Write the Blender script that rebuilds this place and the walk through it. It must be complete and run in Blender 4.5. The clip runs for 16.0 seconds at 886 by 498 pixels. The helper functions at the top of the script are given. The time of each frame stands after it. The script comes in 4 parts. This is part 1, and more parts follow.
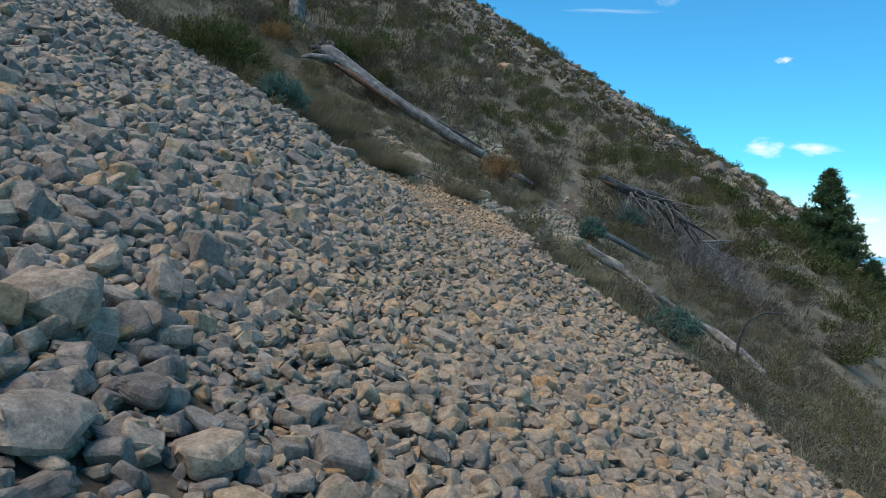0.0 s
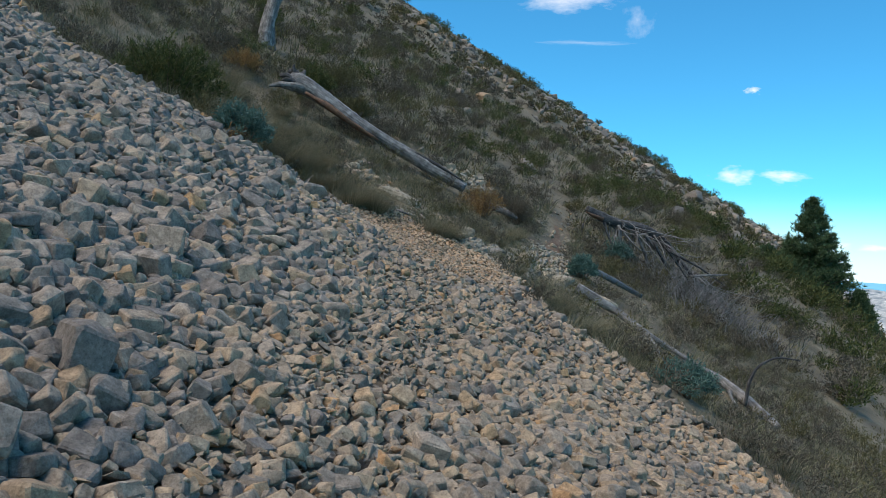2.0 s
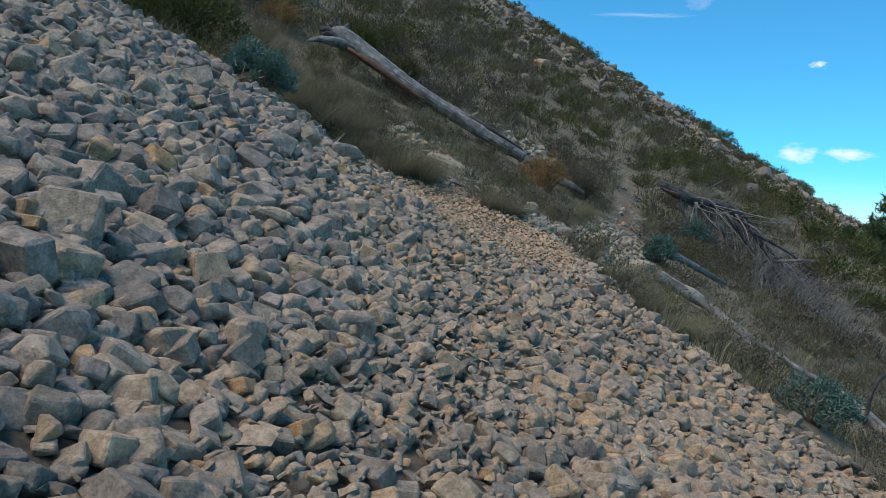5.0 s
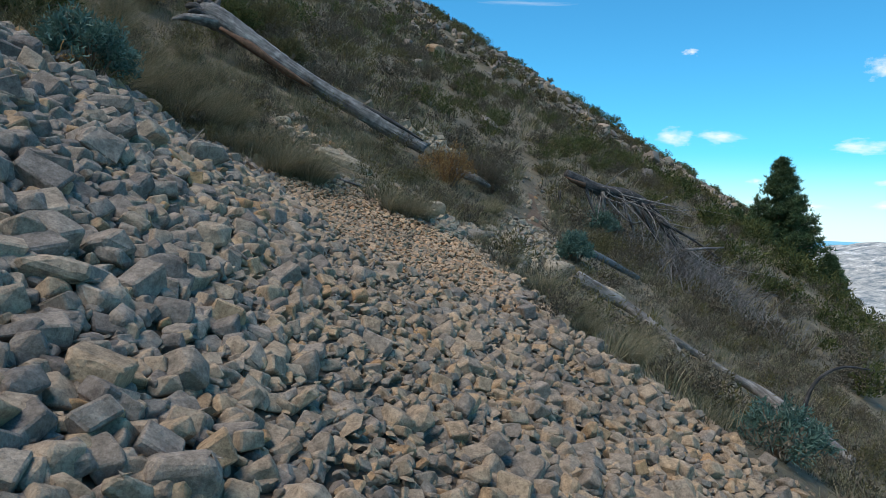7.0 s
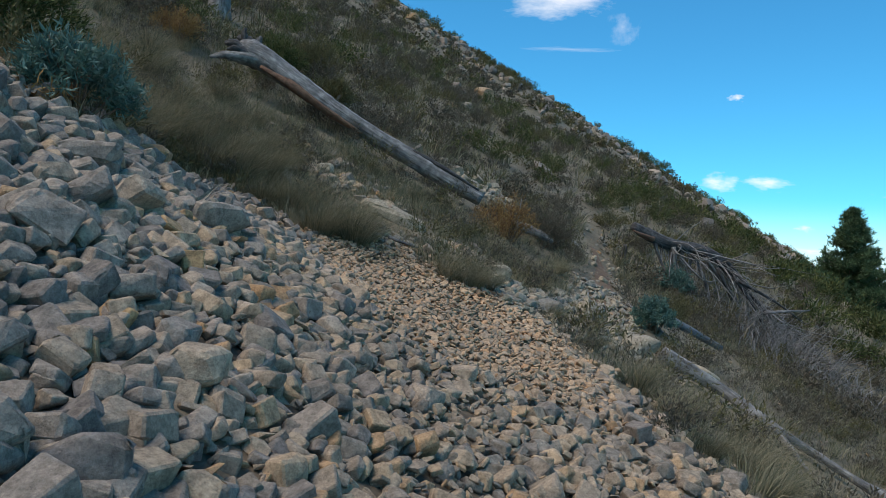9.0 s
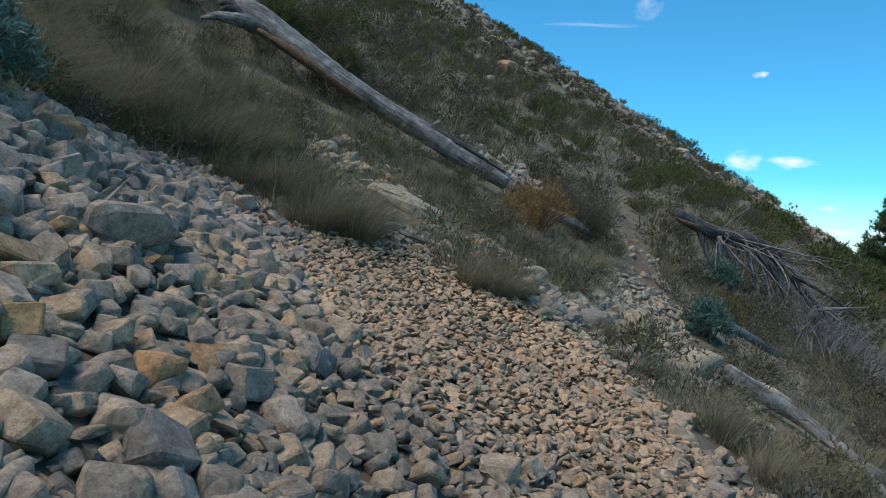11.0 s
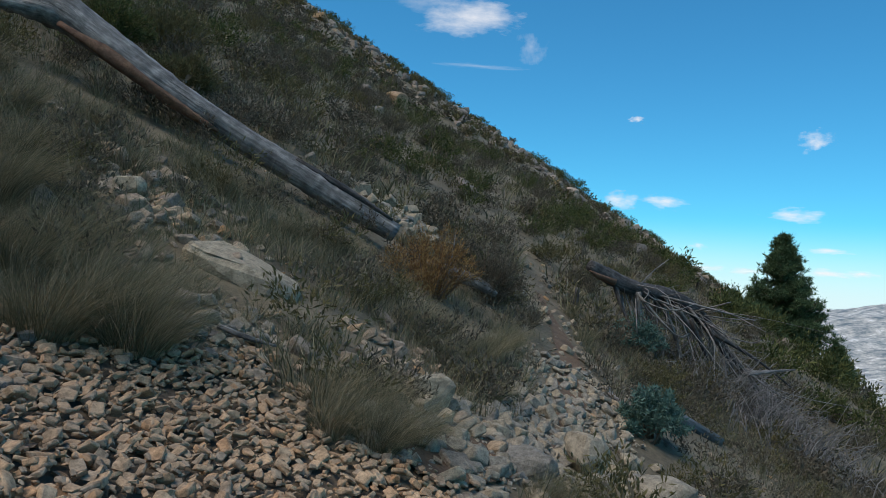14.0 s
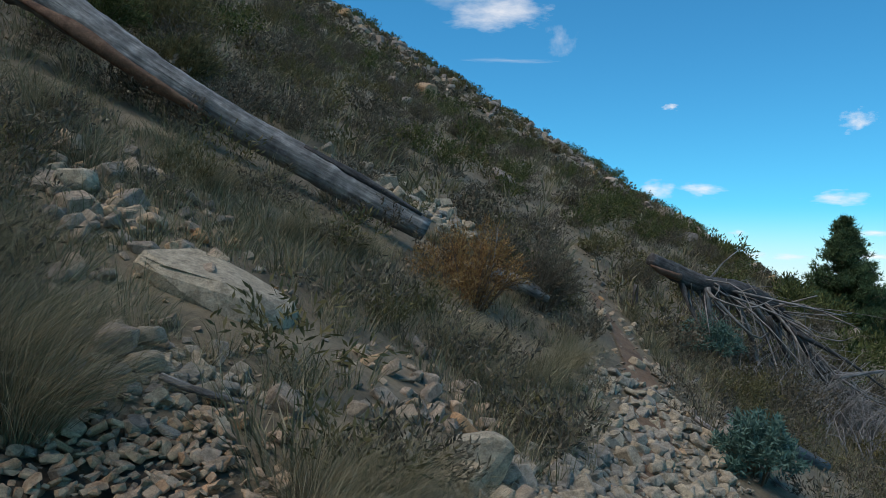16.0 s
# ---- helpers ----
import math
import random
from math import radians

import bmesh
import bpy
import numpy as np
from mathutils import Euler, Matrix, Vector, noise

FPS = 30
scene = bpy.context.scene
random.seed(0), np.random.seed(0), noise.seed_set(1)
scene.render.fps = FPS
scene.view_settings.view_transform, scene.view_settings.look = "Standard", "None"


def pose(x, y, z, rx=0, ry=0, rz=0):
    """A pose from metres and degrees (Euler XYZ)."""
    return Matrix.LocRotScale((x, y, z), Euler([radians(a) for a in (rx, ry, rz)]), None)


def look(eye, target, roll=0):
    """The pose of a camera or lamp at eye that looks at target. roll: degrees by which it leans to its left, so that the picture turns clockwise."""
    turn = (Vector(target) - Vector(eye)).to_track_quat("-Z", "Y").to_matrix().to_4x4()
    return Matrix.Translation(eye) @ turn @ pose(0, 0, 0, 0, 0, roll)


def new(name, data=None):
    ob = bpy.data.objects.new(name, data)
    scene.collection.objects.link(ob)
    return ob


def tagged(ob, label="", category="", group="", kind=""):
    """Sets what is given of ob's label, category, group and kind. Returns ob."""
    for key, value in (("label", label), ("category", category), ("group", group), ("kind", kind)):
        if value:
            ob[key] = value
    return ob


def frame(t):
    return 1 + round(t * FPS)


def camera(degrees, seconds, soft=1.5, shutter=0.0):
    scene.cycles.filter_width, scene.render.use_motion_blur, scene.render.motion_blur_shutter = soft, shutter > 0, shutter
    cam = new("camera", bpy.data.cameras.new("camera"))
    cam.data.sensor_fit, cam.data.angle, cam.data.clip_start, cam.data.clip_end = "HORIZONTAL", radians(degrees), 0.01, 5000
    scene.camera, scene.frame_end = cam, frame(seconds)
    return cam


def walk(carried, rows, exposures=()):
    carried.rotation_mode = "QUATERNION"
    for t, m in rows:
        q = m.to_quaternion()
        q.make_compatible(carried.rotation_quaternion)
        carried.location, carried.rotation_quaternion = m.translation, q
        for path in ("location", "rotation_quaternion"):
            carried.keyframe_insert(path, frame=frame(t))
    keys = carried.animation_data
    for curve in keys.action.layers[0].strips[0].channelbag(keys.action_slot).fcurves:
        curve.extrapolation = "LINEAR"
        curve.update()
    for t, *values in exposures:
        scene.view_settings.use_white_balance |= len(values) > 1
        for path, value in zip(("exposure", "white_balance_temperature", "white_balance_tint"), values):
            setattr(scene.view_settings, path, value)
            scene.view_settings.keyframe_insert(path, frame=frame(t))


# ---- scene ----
import itertools

cam = camera(62.0, 16.0, soft=0.5)

PATH = [
    (0, (0.595, -4.130, 1.895), (0.609, -2.132, 1.817), 4.0),
    (0.5, (0.588, -3.896, 2.023), (0.697, -1.899, 1.979), 5.4),
    (1, (0.561, -3.471, 2.063), (0.632, -1.473, 2.062), 4.3),
    (1.5, (0.567, -3.023, 2.072), (0.619, -1.024, 2.086), 2.9),
    (2, (0.517, -2.638, 2.122), (0.587, -0.640, 2.128), 3.4),
    (2.5, (0.522, -2.299, 2.108), (0.558, -0.299, 2.121), 2.9),
    (3, (0.516, -1.861, 2.072), (0.441, 0.138, 2.088), 3.4),
    (3.2, (0.496, -1.688, 2.061), (0.403, 0.310, 2.080), 3.9),
    (5.3, (0.438, -0.072, 2.205), (0.399, 1.925, 2.101), 4.7),
    (5.5, (0.443, 0.092, 2.232), (0.436, 2.088, 2.106), 4.5),
    (6, (0.383, 0.540, 2.261), (0.482, 2.533, 2.113), 3.5),
    (6.5, (0.365, 0.969, 2.345), (0.611, 2.950, 2.219), 2.8),
    (7, (0.377, 1.506, 2.429), (0.600, 3.492, 2.343), 2.6),
    (7.5, (0.329, 1.966, 2.510), (0.560, 3.954, 2.469), 2.1),
    (8, (0.256, 2.494, 2.596), (0.420, 4.488, 2.614), 3.1),
    (8.5, (0.248, 2.950, 2.665), (0.334, 4.948, 2.686), 1.9),
    (9, (0.212, 3.375, 2.742), (0.320, 5.372, 2.765), 3.5),
    (9.2, (0.184, 3.540, 2.765), (0.297, 5.537, 2.782), 4.1),
    (11.3, (0.270, 5.557, 3.069), (0.330, 7.556, 3.025), 4.0),
    (11.5, (0.276, 5.794, 3.119), (0.349, 7.792, 3.077), 3.9),
    (12, (0.325, 6.325, 3.168), (0.451, 8.320, 3.173), 3.7),
    (12.5, (0.348, 6.872, 3.269), (0.570, 8.859, 3.284), 4.1),
    (13, (0.450, 7.348, 3.329), (0.735, 9.326, 3.422), 2.8),
    (13.5, (0.562, 7.835, 3.383), (0.833, 9.816, 3.434), 1.6),
    (14, (0.611, 8.268, 3.452), (0.961, 10.236, 3.525), 4.1),
    (14.5, (0.680, 8.719, 3.459), (0.990, 10.692, 3.550), 2.5),
    (15, (0.765, 9.190, 3.440), (1.013, 11.175, 3.456), 0.3),
    (15.5, (0.836, 9.724, 3.463), (1.039, 11.713, 3.482), 1.7),
    (16, (0.871, 10.037, 3.536), (1.126, 12.020, 3.596), 2.1),
]
walk(cam, [(t, look(eye, target, roll)) for t, eye, target, roll in PATH],
     exposures=[(0, 1.15), (3, 1.15), (7, 1.05), (11, 1.08), (12.5, 1.0), (14, 0.75), (16, 0.78)])

# ---- light ----
SUN_EL, SUN_AZ = radians(60), radians(122)      # height, and turn of the sun's bearing from +y towards -x
world = bpy.data.worlds.new("sky")
scene.world = world
world.use_nodes = True
wt = world.node_tree
sky = wt.nodes.new("ShaderNodeTexSky")
sky.sky_type, sky.sun_disc = "NISHITA", False
sky.sun_elevation, sky.sun_rotation = SUN_EL, -SUN_AZ
sky.altitude, sky.air_density, sky.dust_density, sky.ozone_density = 600, 1.0, 0.2, 3.0
tint = wt.nodes.new("ShaderNodeMix")            # the deep cyan-blue of a clear winter sky
tint.data_type, tint.blend_type = "RGBA", "MULTIPLY"
tint.inputs[0].default_value, tint.inputs[7].default_value = 1.0, (0.28, 0.9, 1.08, 1)
wt.links.new(sky.outputs[0], tint.inputs[6])
wt.links.new(tint.outputs[2], wt.nodes["Background"].inputs[0])
wt.nodes["Background"].inputs[1].default_value = 0.08
sun = new("sun", bpy.data.lights.new("sun", "SUN"))
sun.data.energy, sun.data.angle, sun.data.color = 1.62, radians(38), (1.0, 0.905, 0.785)
towards = Vector((-math.sin(SUN_AZ) * math.cos(SUN_EL), math.cos(SUN_AZ) * math.cos(SUN_EL), math.sin(SUN_EL)))
sun.matrix_world = look(towards * 100, (0, 0, 0))


# ---- the lie of the land ----
HUMPS = [(-2.5, 1, 0.08), (0, 1, -0.07), (0, 3.5, -0.11), (2.5, 3.5, 0.09),
         (-2.5, 6, 0.13), (2.5, 6, -0.15), (5, 6, -0.14),
         (-5, 8.5, 0.24),
         (-2.5, 8.5, 0.27), (2.5, 8.5, 0.18), (5, 8.5, 0.23), (0, 11, -0.18), (2.5, 11, 0.22), (5, 11, -0.32),
         (-5, 13.5, -0.33),
         (-2.5, 13.5, -0.52), (0, 13.5, -0.1), (2.5, 13.5, 0.2), (5, 13.5, -0.09),
         (-5, 16, -0.23),
         (-2.5, 16, -0.2), (0, 16, 0.2), (2.5, 16, -0.26), (5, 16, 0.08),
         (-5, 18.5, -0.17), (5, 18.5, 0.16),
         (-5, 21, -0.17),
         (-2.5, 21, -0.15)]


def height(x, y):
    """Height of the hillside, for numbers or arrays."""
    z = -1.574 - 0.435 * x + 0.23 * y + 0.1545 * np.sqrt((y - 14) ** 2 + 100) - 0.1064 * x * np.tanh(y / 30)
    for a, b, h in HUMPS:
        z = z + h * np.exp(-((x - a) ** 2 + (y - b) ** 2) / 5.78)
    z = z + 1.5 * np.exp(-(((x - 20) / 11) ** 2 + ((y - 37) / 11) ** 2))
    up = np.maximum(0, -x - 22)
    z = z + 0.011 * up ** 2 / (1 + up / 80)
    z = z - 0.5 * np.clip((y - 45) / 45, 0, 1) ** 2
    z = z + np.clip((y - 26) / 50, 0, 1) * (0.34 * np.sin(x * 0.62 + 1.3 * np.sin(y * 0.23)) * np.sin(y * 0.41 + np.sin(x * 0.37)) + 0.3 * np.sin(x * 1.7 + 0.6 * y) * np.sin(x * 0.29 + 2))
    z = z + 0.3 * np.clip((y - 62) / 30, 0, 1)
    back = np.maximum(0, y - 92)
    z = z - 0.004 * back ** 2 / (1 + back / 120)
    drop = np.maximum(0, x - 29 - 0.4 * np.maximum(0, y - 45))
    z = z - 0.03 * drop ** 2 / (1 + drop / 40)
    d = np.sqrt(x ** 2 + (y - 40) ** 2)
    k = np.clip((d - 130) / 420, 0, 1) * np.clip((x + 200) / 200, 0, 1)
    k = k * k * (3 - 2 * k)
    swell = 0.5 + 0.5 * np.sin(x / 310 + 1.1 * np.sin(y / 420)) * np.cos(y / 370 + 0.8 * np.sin(x / 270))
    rise = np.clip((d - 700) / 1300, 0, 1)
    folds = np.sin(x / 61 + 1.4 * np.sin(y / 83)) * np.sin(y / 57 + 1.2 * np.sin(x / 97))
    far = -175 + 40 * swell * rise + 85 * rise + 14 * folds * np.clip((d - 400) / 600, 0, 1) + 92 * np.exp(-((x - 1830) / 430) ** 2 - ((y - 1850) / 650) ** 2)
    return z * (1 - k) + far * k



# ---- materials ----
def ramp(nt, fac, stops):
    r = nt.nodes.new("ShaderNodeValToRGB")
    while len(r.color_ramp.elements) < len(stops):
        r.color_ramp.elements.new(0.5)
    for e, (p, c) in zip(r.color_ramp.elements, stops):
        e.position, e.color = p, (*c, 1)
    nt.links.new(fac, r.inputs[0])
    return r.outputs[0]


def noise_tex(nt, scale, detail=6.0, rough=0.6, coords=None):
    n = nt.nodes.new("ShaderNodeTexNoise")
    n.inputs["Scale"].default_value, n.inputs["Detail"].default_value, n.inputs["Roughness"].default_value = scale, detail, rough
    if coords is not None:
        nt.links.new(coords, n.inputs["Vector"])
    return n.outputs[0]


def blend(nt, fac, a, b, mode="MIX"):
    m = nt.nodes.new("ShaderNodeMix")
    m.data_type, m.blend_type = "RGBA", mode
    for sock, val in ((m.inputs[0], fac), (m.inputs[6], a), (m.inputs[7], b)):
        if isinstance(val, (int, float)):
            sock.default_value = val
        elif isinstance(val, tuple):
            sock.default_value = (*val, 1)
        else:
            nt.links.new(val, sock)
    return m.outputs[2]


def material(name, stops, source="island", grain=40.0, grain_amount=0.45, bump=0.3, bump_scale=60.0, rough=0.9, patch=1.2, spec=0.3, translucent=0.0, wood=False, fleck=0.0):
    """Colour by piece (island), by object or by noise alone; a finer grain and larger patches over it, and a relief."""
    m = bpy.data.materials.new(name)
    m.use_nodes = True
    nt = m.node_tree
    b = nt.nodes["Principled BSDF"]
    geo = nt.nodes.new("ShaderNodeNewGeometry")
    pos = geo.outputs["Position"]
    if source == "island":
        fac = geo.outputs["Random Per Island"]
    elif source == "object":
        fac = nt.nodes.new("ShaderNodeObjectInfo").outputs["Random"]
    else:
        fac = noise_tex(nt, patch, 5, 0.65, pos)
    col = ramp(nt, fac, stops)
    if wood:
        at = nt.nodes.new("ShaderNodeAttribute")
        at.attribute_name = "along"
        pos = at.outputs["Vector"]
    g = ramp(nt, noise_tex(nt, grain, 9, 0.75, pos), [(0.36, (0.35,) * 3), (0.5, (0.9,) * 3), (0.64, (1.5,) * 3)])
    col = blend(nt, grain_amount, col, g, "MULTIPLY")
    if fleck:
        f = ramp(nt, noise_tex(nt, fleck, 5, 0.8, pos), [(0.33, (0.5,) * 3), (0.48, (0.93,) * 3), (0.6, (1.06,) * 3), (0.7, (1.55,) * 3)])
        col = blend(nt, 0.85, col, f, "MULTIPLY")
    p = ramp(nt, noise_tex(nt, patch * 0.6, 4, 0.6, pos), [(0.35, (0.7, 0.7, 0.72)), (0.65, (1.2, 1.17, 1.12))])
    col = blend(nt, 0.5, col, p, "MULTIPLY")
    nt.links.new(col, b.inputs["Base Color"])
    b.inputs["Roughness"].default_value = rough
    b.inputs["Specular IOR Level"].default_value = spec
    if bump:
        n = nt.nodes.new("ShaderNodeBump")
        n.inputs["Strength"].default_value, n.inputs["Distance"].default_value = bump, 0.013 if fleck else 0.03
        nt.links.new(noise_tex(nt, bump_scale, 8, 0.7, pos), n.inputs["Height"])
        nt.links.new(n.outputs[0], b.inputs["Normal"])
    if translucent:
        t = nt.nodes.new("ShaderNodeBsdfTranslucent")
        nt.links.new(col, t.inputs[0])
        mix = nt.nodes.new("ShaderNodeMixShader")
        mix.inputs[0].default_value = translucent
        nt.links.new(b.outputs[0], mix.inputs[1])
        nt.links.new(t.outputs[0], mix.inputs[2])
        nt.links.new(mix.outputs[0], nt.nodes["Material Output"].inputs[0])
    return m


GREY = [(0.0, (0.176, 0.152, 0.136)), (0.35, (0.264, 0.224, 0.19)), (0.7, (0.334, 0.272, 0.218)), (0.93, (0.38, 0.292, 0.211)), (1.0, (0.38, 0.238, 0.122))]
TAN = [(0.0, (0.211, 0.18, 0.151)), (0.35, (0.303, 0.24, 0.182)), (0.7, (0.37, 0.282, 0.199)), (0.93, (0.405, 0.286, 0.178)), (1.0, (0.394, 0.235, 0.122))]
RED = [(0.0, (0.276, 0.216, 0.16)), (0.3, (0.376, 0.27, 0.182)), (0.7, (0.43, 0.299, 0.192)), (1.0, (0.399, 0.238, 0.134))]
PALE = [(0.0, (0.229, 0.212, 0.185)), (0.5, (0.326, 0.281, 0.215)), (1.0, (0.377, 0.311, 0.222))]
m_grey = material("grey_limestone", GREY, grain=16.0, grain_amount=0.7, fleck=75.0, bump=1.0, bump_scale=38.0)
m_tan = material("tan_limestone", TAN, grain=16.0, grain_amount=0.7, fleck=75.0, bump=1.0, bump_scale=38.0)
m_red = material("reddish_gravel", RED, grain=16.0, grain_amount=0.7, fleck=75.0, bump=0.4)
m_pale = material("pale_limestone", PALE, grain=16.0, grain_amount=0.7, fleck=75.0, bump=1.0, bump_scale=38.0)
m_piece = material("mixed_limestone", GREY, source="object", bump=1.0, bump_scale=32.0, grain=14.0, grain_amount=0.7, fleck=70.0)
m_pale_piece = material("pale_boulder", PALE, source="object", bump=1.0, bump_scale=32.0, grain=13.0, grain_amount=0.7, fleck=70.0)
m_rubble = material("scree_bed", [(0.3, (0.084, 0.0672, 0.0504)), (0.7, (0.185, 0.143, 0.101))], source="noise", patch=2.0, bump=1.0, bump_scale=12, grain=18)
m_dirt = material("trodden_dirt", [(0.3, (0.109, 0.0672, 0.042)), (0.7, (0.193, 0.126, 0.0798))], source="noise", patch=2.0, bump=0.8, bump_scale=20, grain=25)
m_grass = material("dry_grass", [(0.0, (0.0756, 0.0798, 0.0462)), (0.4, (0.143, 0.139, 0.084)), (0.75, (0.235, 0.21, 0.134)), (1.0, (0.378, 0.328, 0.218))], grain_amount=0.2, bump=0, patch=0.8, translucent=0.25)
m_straw = material("pale_straw", [(0.0, (0.252, 0.218, 0.143)), (1.0, (0.437, 0.378, 0.26))], grain_amount=0.15, bump=0, translucent=0.25)
m_heath = material("grey_scrub", [(0.0, (0.058, 0.0539, 0.0401)), (0.5, (0.107, 0.095, 0.0696)), (1.0, (0.174, 0.148, 0.11))], grain_amount=0.2, bump=0, patch=0.5, translucent=0.2)
m_olive = material("olive_scrub", [(0.0, (0.0618, 0.0628, 0.0265)), (0.5, (0.109, 0.0994, 0.0454)), (1.0, (0.17, 0.148, 0.068))], grain_amount=0.2, bump=0, patch=0.5, translucent=0.25)
m_green = material("green_shrub", [(0.0, (0.0348, 0.0488, 0.0166)), (0.5, (0.0734, 0.0889, 0.0287)), (1.0, (0.139, 0.148, 0.0514))], grain_amount=0.2, bump=0, translucent=0.25)
m_spurge = material("blue_green_leaf", [(0.0, (0.0504, 0.109, 0.0924)), (0.5, (0.084, 0.16, 0.134)), (1.0, (0.134, 0.218, 0.176))], grain_amount=0.2, bump=0, translucent=0.2, rough=0.6)
m_rust = material("dry_rust_bush", [(0.0, (0.118, 0.063, 0.0294)), (0.5, (0.252, 0.143, 0.0546)), (1.0, (0.386, 0.252, 0.101))], grain_amount=0.2, bump=0, translucent=0.2)
m_pine = material("pine_needles", [(0.0, (0.05, 0.085, 0.045)), (0.5, (0.08, 0.135, 0.065)), (1.0, (0.12, 0.18, 0.085))], grain_amount=0.2, bump=0, translucent=0.25)
m_stem = material("brown_stem", [(0.3, (0.12, 0.085, 0.06)), (0.7, (0.2, 0.15, 0.11))], source="noise", bump=0.3)
m_dead = material("weathered_wood", [(0.3, (0.0924, 0.0882, 0.0882)), (0.5, (0.193, 0.185, 0.181)), (0.7, (0.344, 0.328, 0.315))], source="noise", patch=5, bump=1.0, bump_scale=9, grain=7.0, grain_amount=0.8, wood=True)
m_dark_dead = material("dark_dead_wood", [(0.3, (0.0336, 0.0336, 0.0353)), (0.5, (0.0672, 0.0655, 0.0672)), (0.7, (0.134, 0.13, 0.13))], source="noise", patch=6, bump=1.0, bump_scale=9, grain=8.0, grain_amount=0.8, wood=True)
m_blue_wood = material("blue_grey_wood", [(0.3, (0.084, 0.0966, 0.109)), (0.7, (0.168, 0.185, 0.202))], source="noise", patch=4, bump=0.8, bump_scale=9, grain=8.0, grain_amount=0.7, wood=True)
m_rot = material("rotten_red_wood", [(0.3, (0.09, 0.05, 0.035)), (0.7, (0.2, 0.12, 0.08))], source="noise", patch=8, bump=0.8)


# ---- mesh helpers ----
rng = np.random.default_rng(7)


def mesh_from(name, co, faces, mat=None, smooth=False):
    """co: (n, 3); faces: list of integer arrays (m, 3) or (m, 4)."""
    faces = [np.asarray(f, int) for f in faces if len(f)]
    me = bpy.data.meshes.new(name)
    me.vertices.add(len(co))
    me.vertices.foreach_set("co", np.asarray(co, np.float32).ravel())
    loops = np.concatenate([f.ravel() for f in faces])
    sizes = np.concatenate([np.full(len(f), f.shape[1]) for f in faces])
    me.loops.add(len(loops))
    me.loops.foreach_set("vertex_index", loops.astype(np.int32))
    me.polygons.add(len(sizes))
    me.polygons.foreach_set("loop_start", np.concatenate([[0], np.cumsum(sizes)[:-1]]).astype(np.int32))
    me.update(calc_edges=True)
    me.polygons.foreach_set("use_smooth", np.full(len(sizes), smooth))
    if mat:
        me.materials.append(mat)
    return me


def part(name, me, parent, label=""):
    ob = new(name, me)
    ob.parent = parent
    return tagged(ob, label)


def hull(n, flat, seed, bevel=0.0):
    """An angular stone about 1 across: vertices and triangles."""
    r = np.random.default_rng(seed)
    p = r.normal(size=(n, 3))
    p /= np.linalg.norm(p, axis=1)[:, None]
    p = np.sign(p) * np.abs(p) ** 0.62 * r.uniform(0.72, 0.95, (n, 1))
    p *= np.array([1.0, r.uniform(0.62, 0.95), flat]) * 0.5
    bm = bmesh.new()
    for q in p:
        bm.verts.new(q)
    out = bmesh.ops.convex_hull(bm, input=bm.verts)
    bmesh.ops.delete(bm, geom=[g for g in out["geom_interior"] if isinstance(g, bmesh.types.BMVert)], context="VERTS")
    bmesh.ops.dissolve_limit(bm, angle_limit=radians(9), verts=bm.verts, edges=bm.edges)
    if bevel:
        bmesh.ops.bevel(bm, geom=list(bm.edges), offset=bevel, segments=1, affect="EDGES", profile=0.6)
    bmesh.ops.triangulate(bm, faces=bm.faces)
    bm.verts.index_update()
    co = np.array([v.co[:] for v in bm.verts])
    reach = np.linalg.norm(p, axis=1).max()
    co = co * np.minimum(1, reach / np.linalg.norm(co, axis=1))[:, None]      # no bevel may stand out past the stone
    tri = np.array([[v.index for v in f.verts] for f in bm.faces])
    bm.free()
    return co, tri


def block(flat, seed):
    """A broken, squared stone about 1 across, with skewed faces and a knocked-off corner or two."""
    r = np.random.default_rng(seed)
    p = np.array(list(itertools.product((-1, 1), (-1, 1), (-1, 1))), float)
    p = p * r.uniform(0.6, 1.0, (8, 3))
    extra = r.normal(size=(5, 3))
    extra = extra / np.linalg.norm(extra, axis=1)[:, None] * r.uniform(0.95, 1.2, (5, 1))
    p = np.concatenate([p, extra]) * np.array([1.0, r.uniform(0.6, 0.95), flat]) * 0.5
    bm = bmesh.new()
    for q in p:
        bm.verts.new(q)
    out = bmesh.ops.convex_hull(bm, input=bm.verts)
    bmesh.ops.delete(bm, geom=[g for g in out["geom_interior"] if isinstance(g, bmesh.types.BMVert)], context="VERTS")
    bmesh.ops.dissolve_limit(bm, angle_limit=radians(16), verts=bm.verts, edges=bm.edges)
    bmesh.ops.bevel(bm, geom=list(bm.edges), offset=0.045, segments=1, affect="EDGES", profile=0.6)
    bmesh.ops.triangulate(bm, faces=bm.faces)
    bm.verts.index_update()
    co = np.array([v.co[:] for v in bm.verts])
    reach = np.linalg.norm(p, axis=1).max()
    co = co * np.minimum(1, reach / np.linalg.norm(co, axis=1))[:, None]      # no bevel may stand out past the stone
    tri = np.array([[v.index for v in f.verts] for f in bm.faces])
    bm.free()
    return co, tri


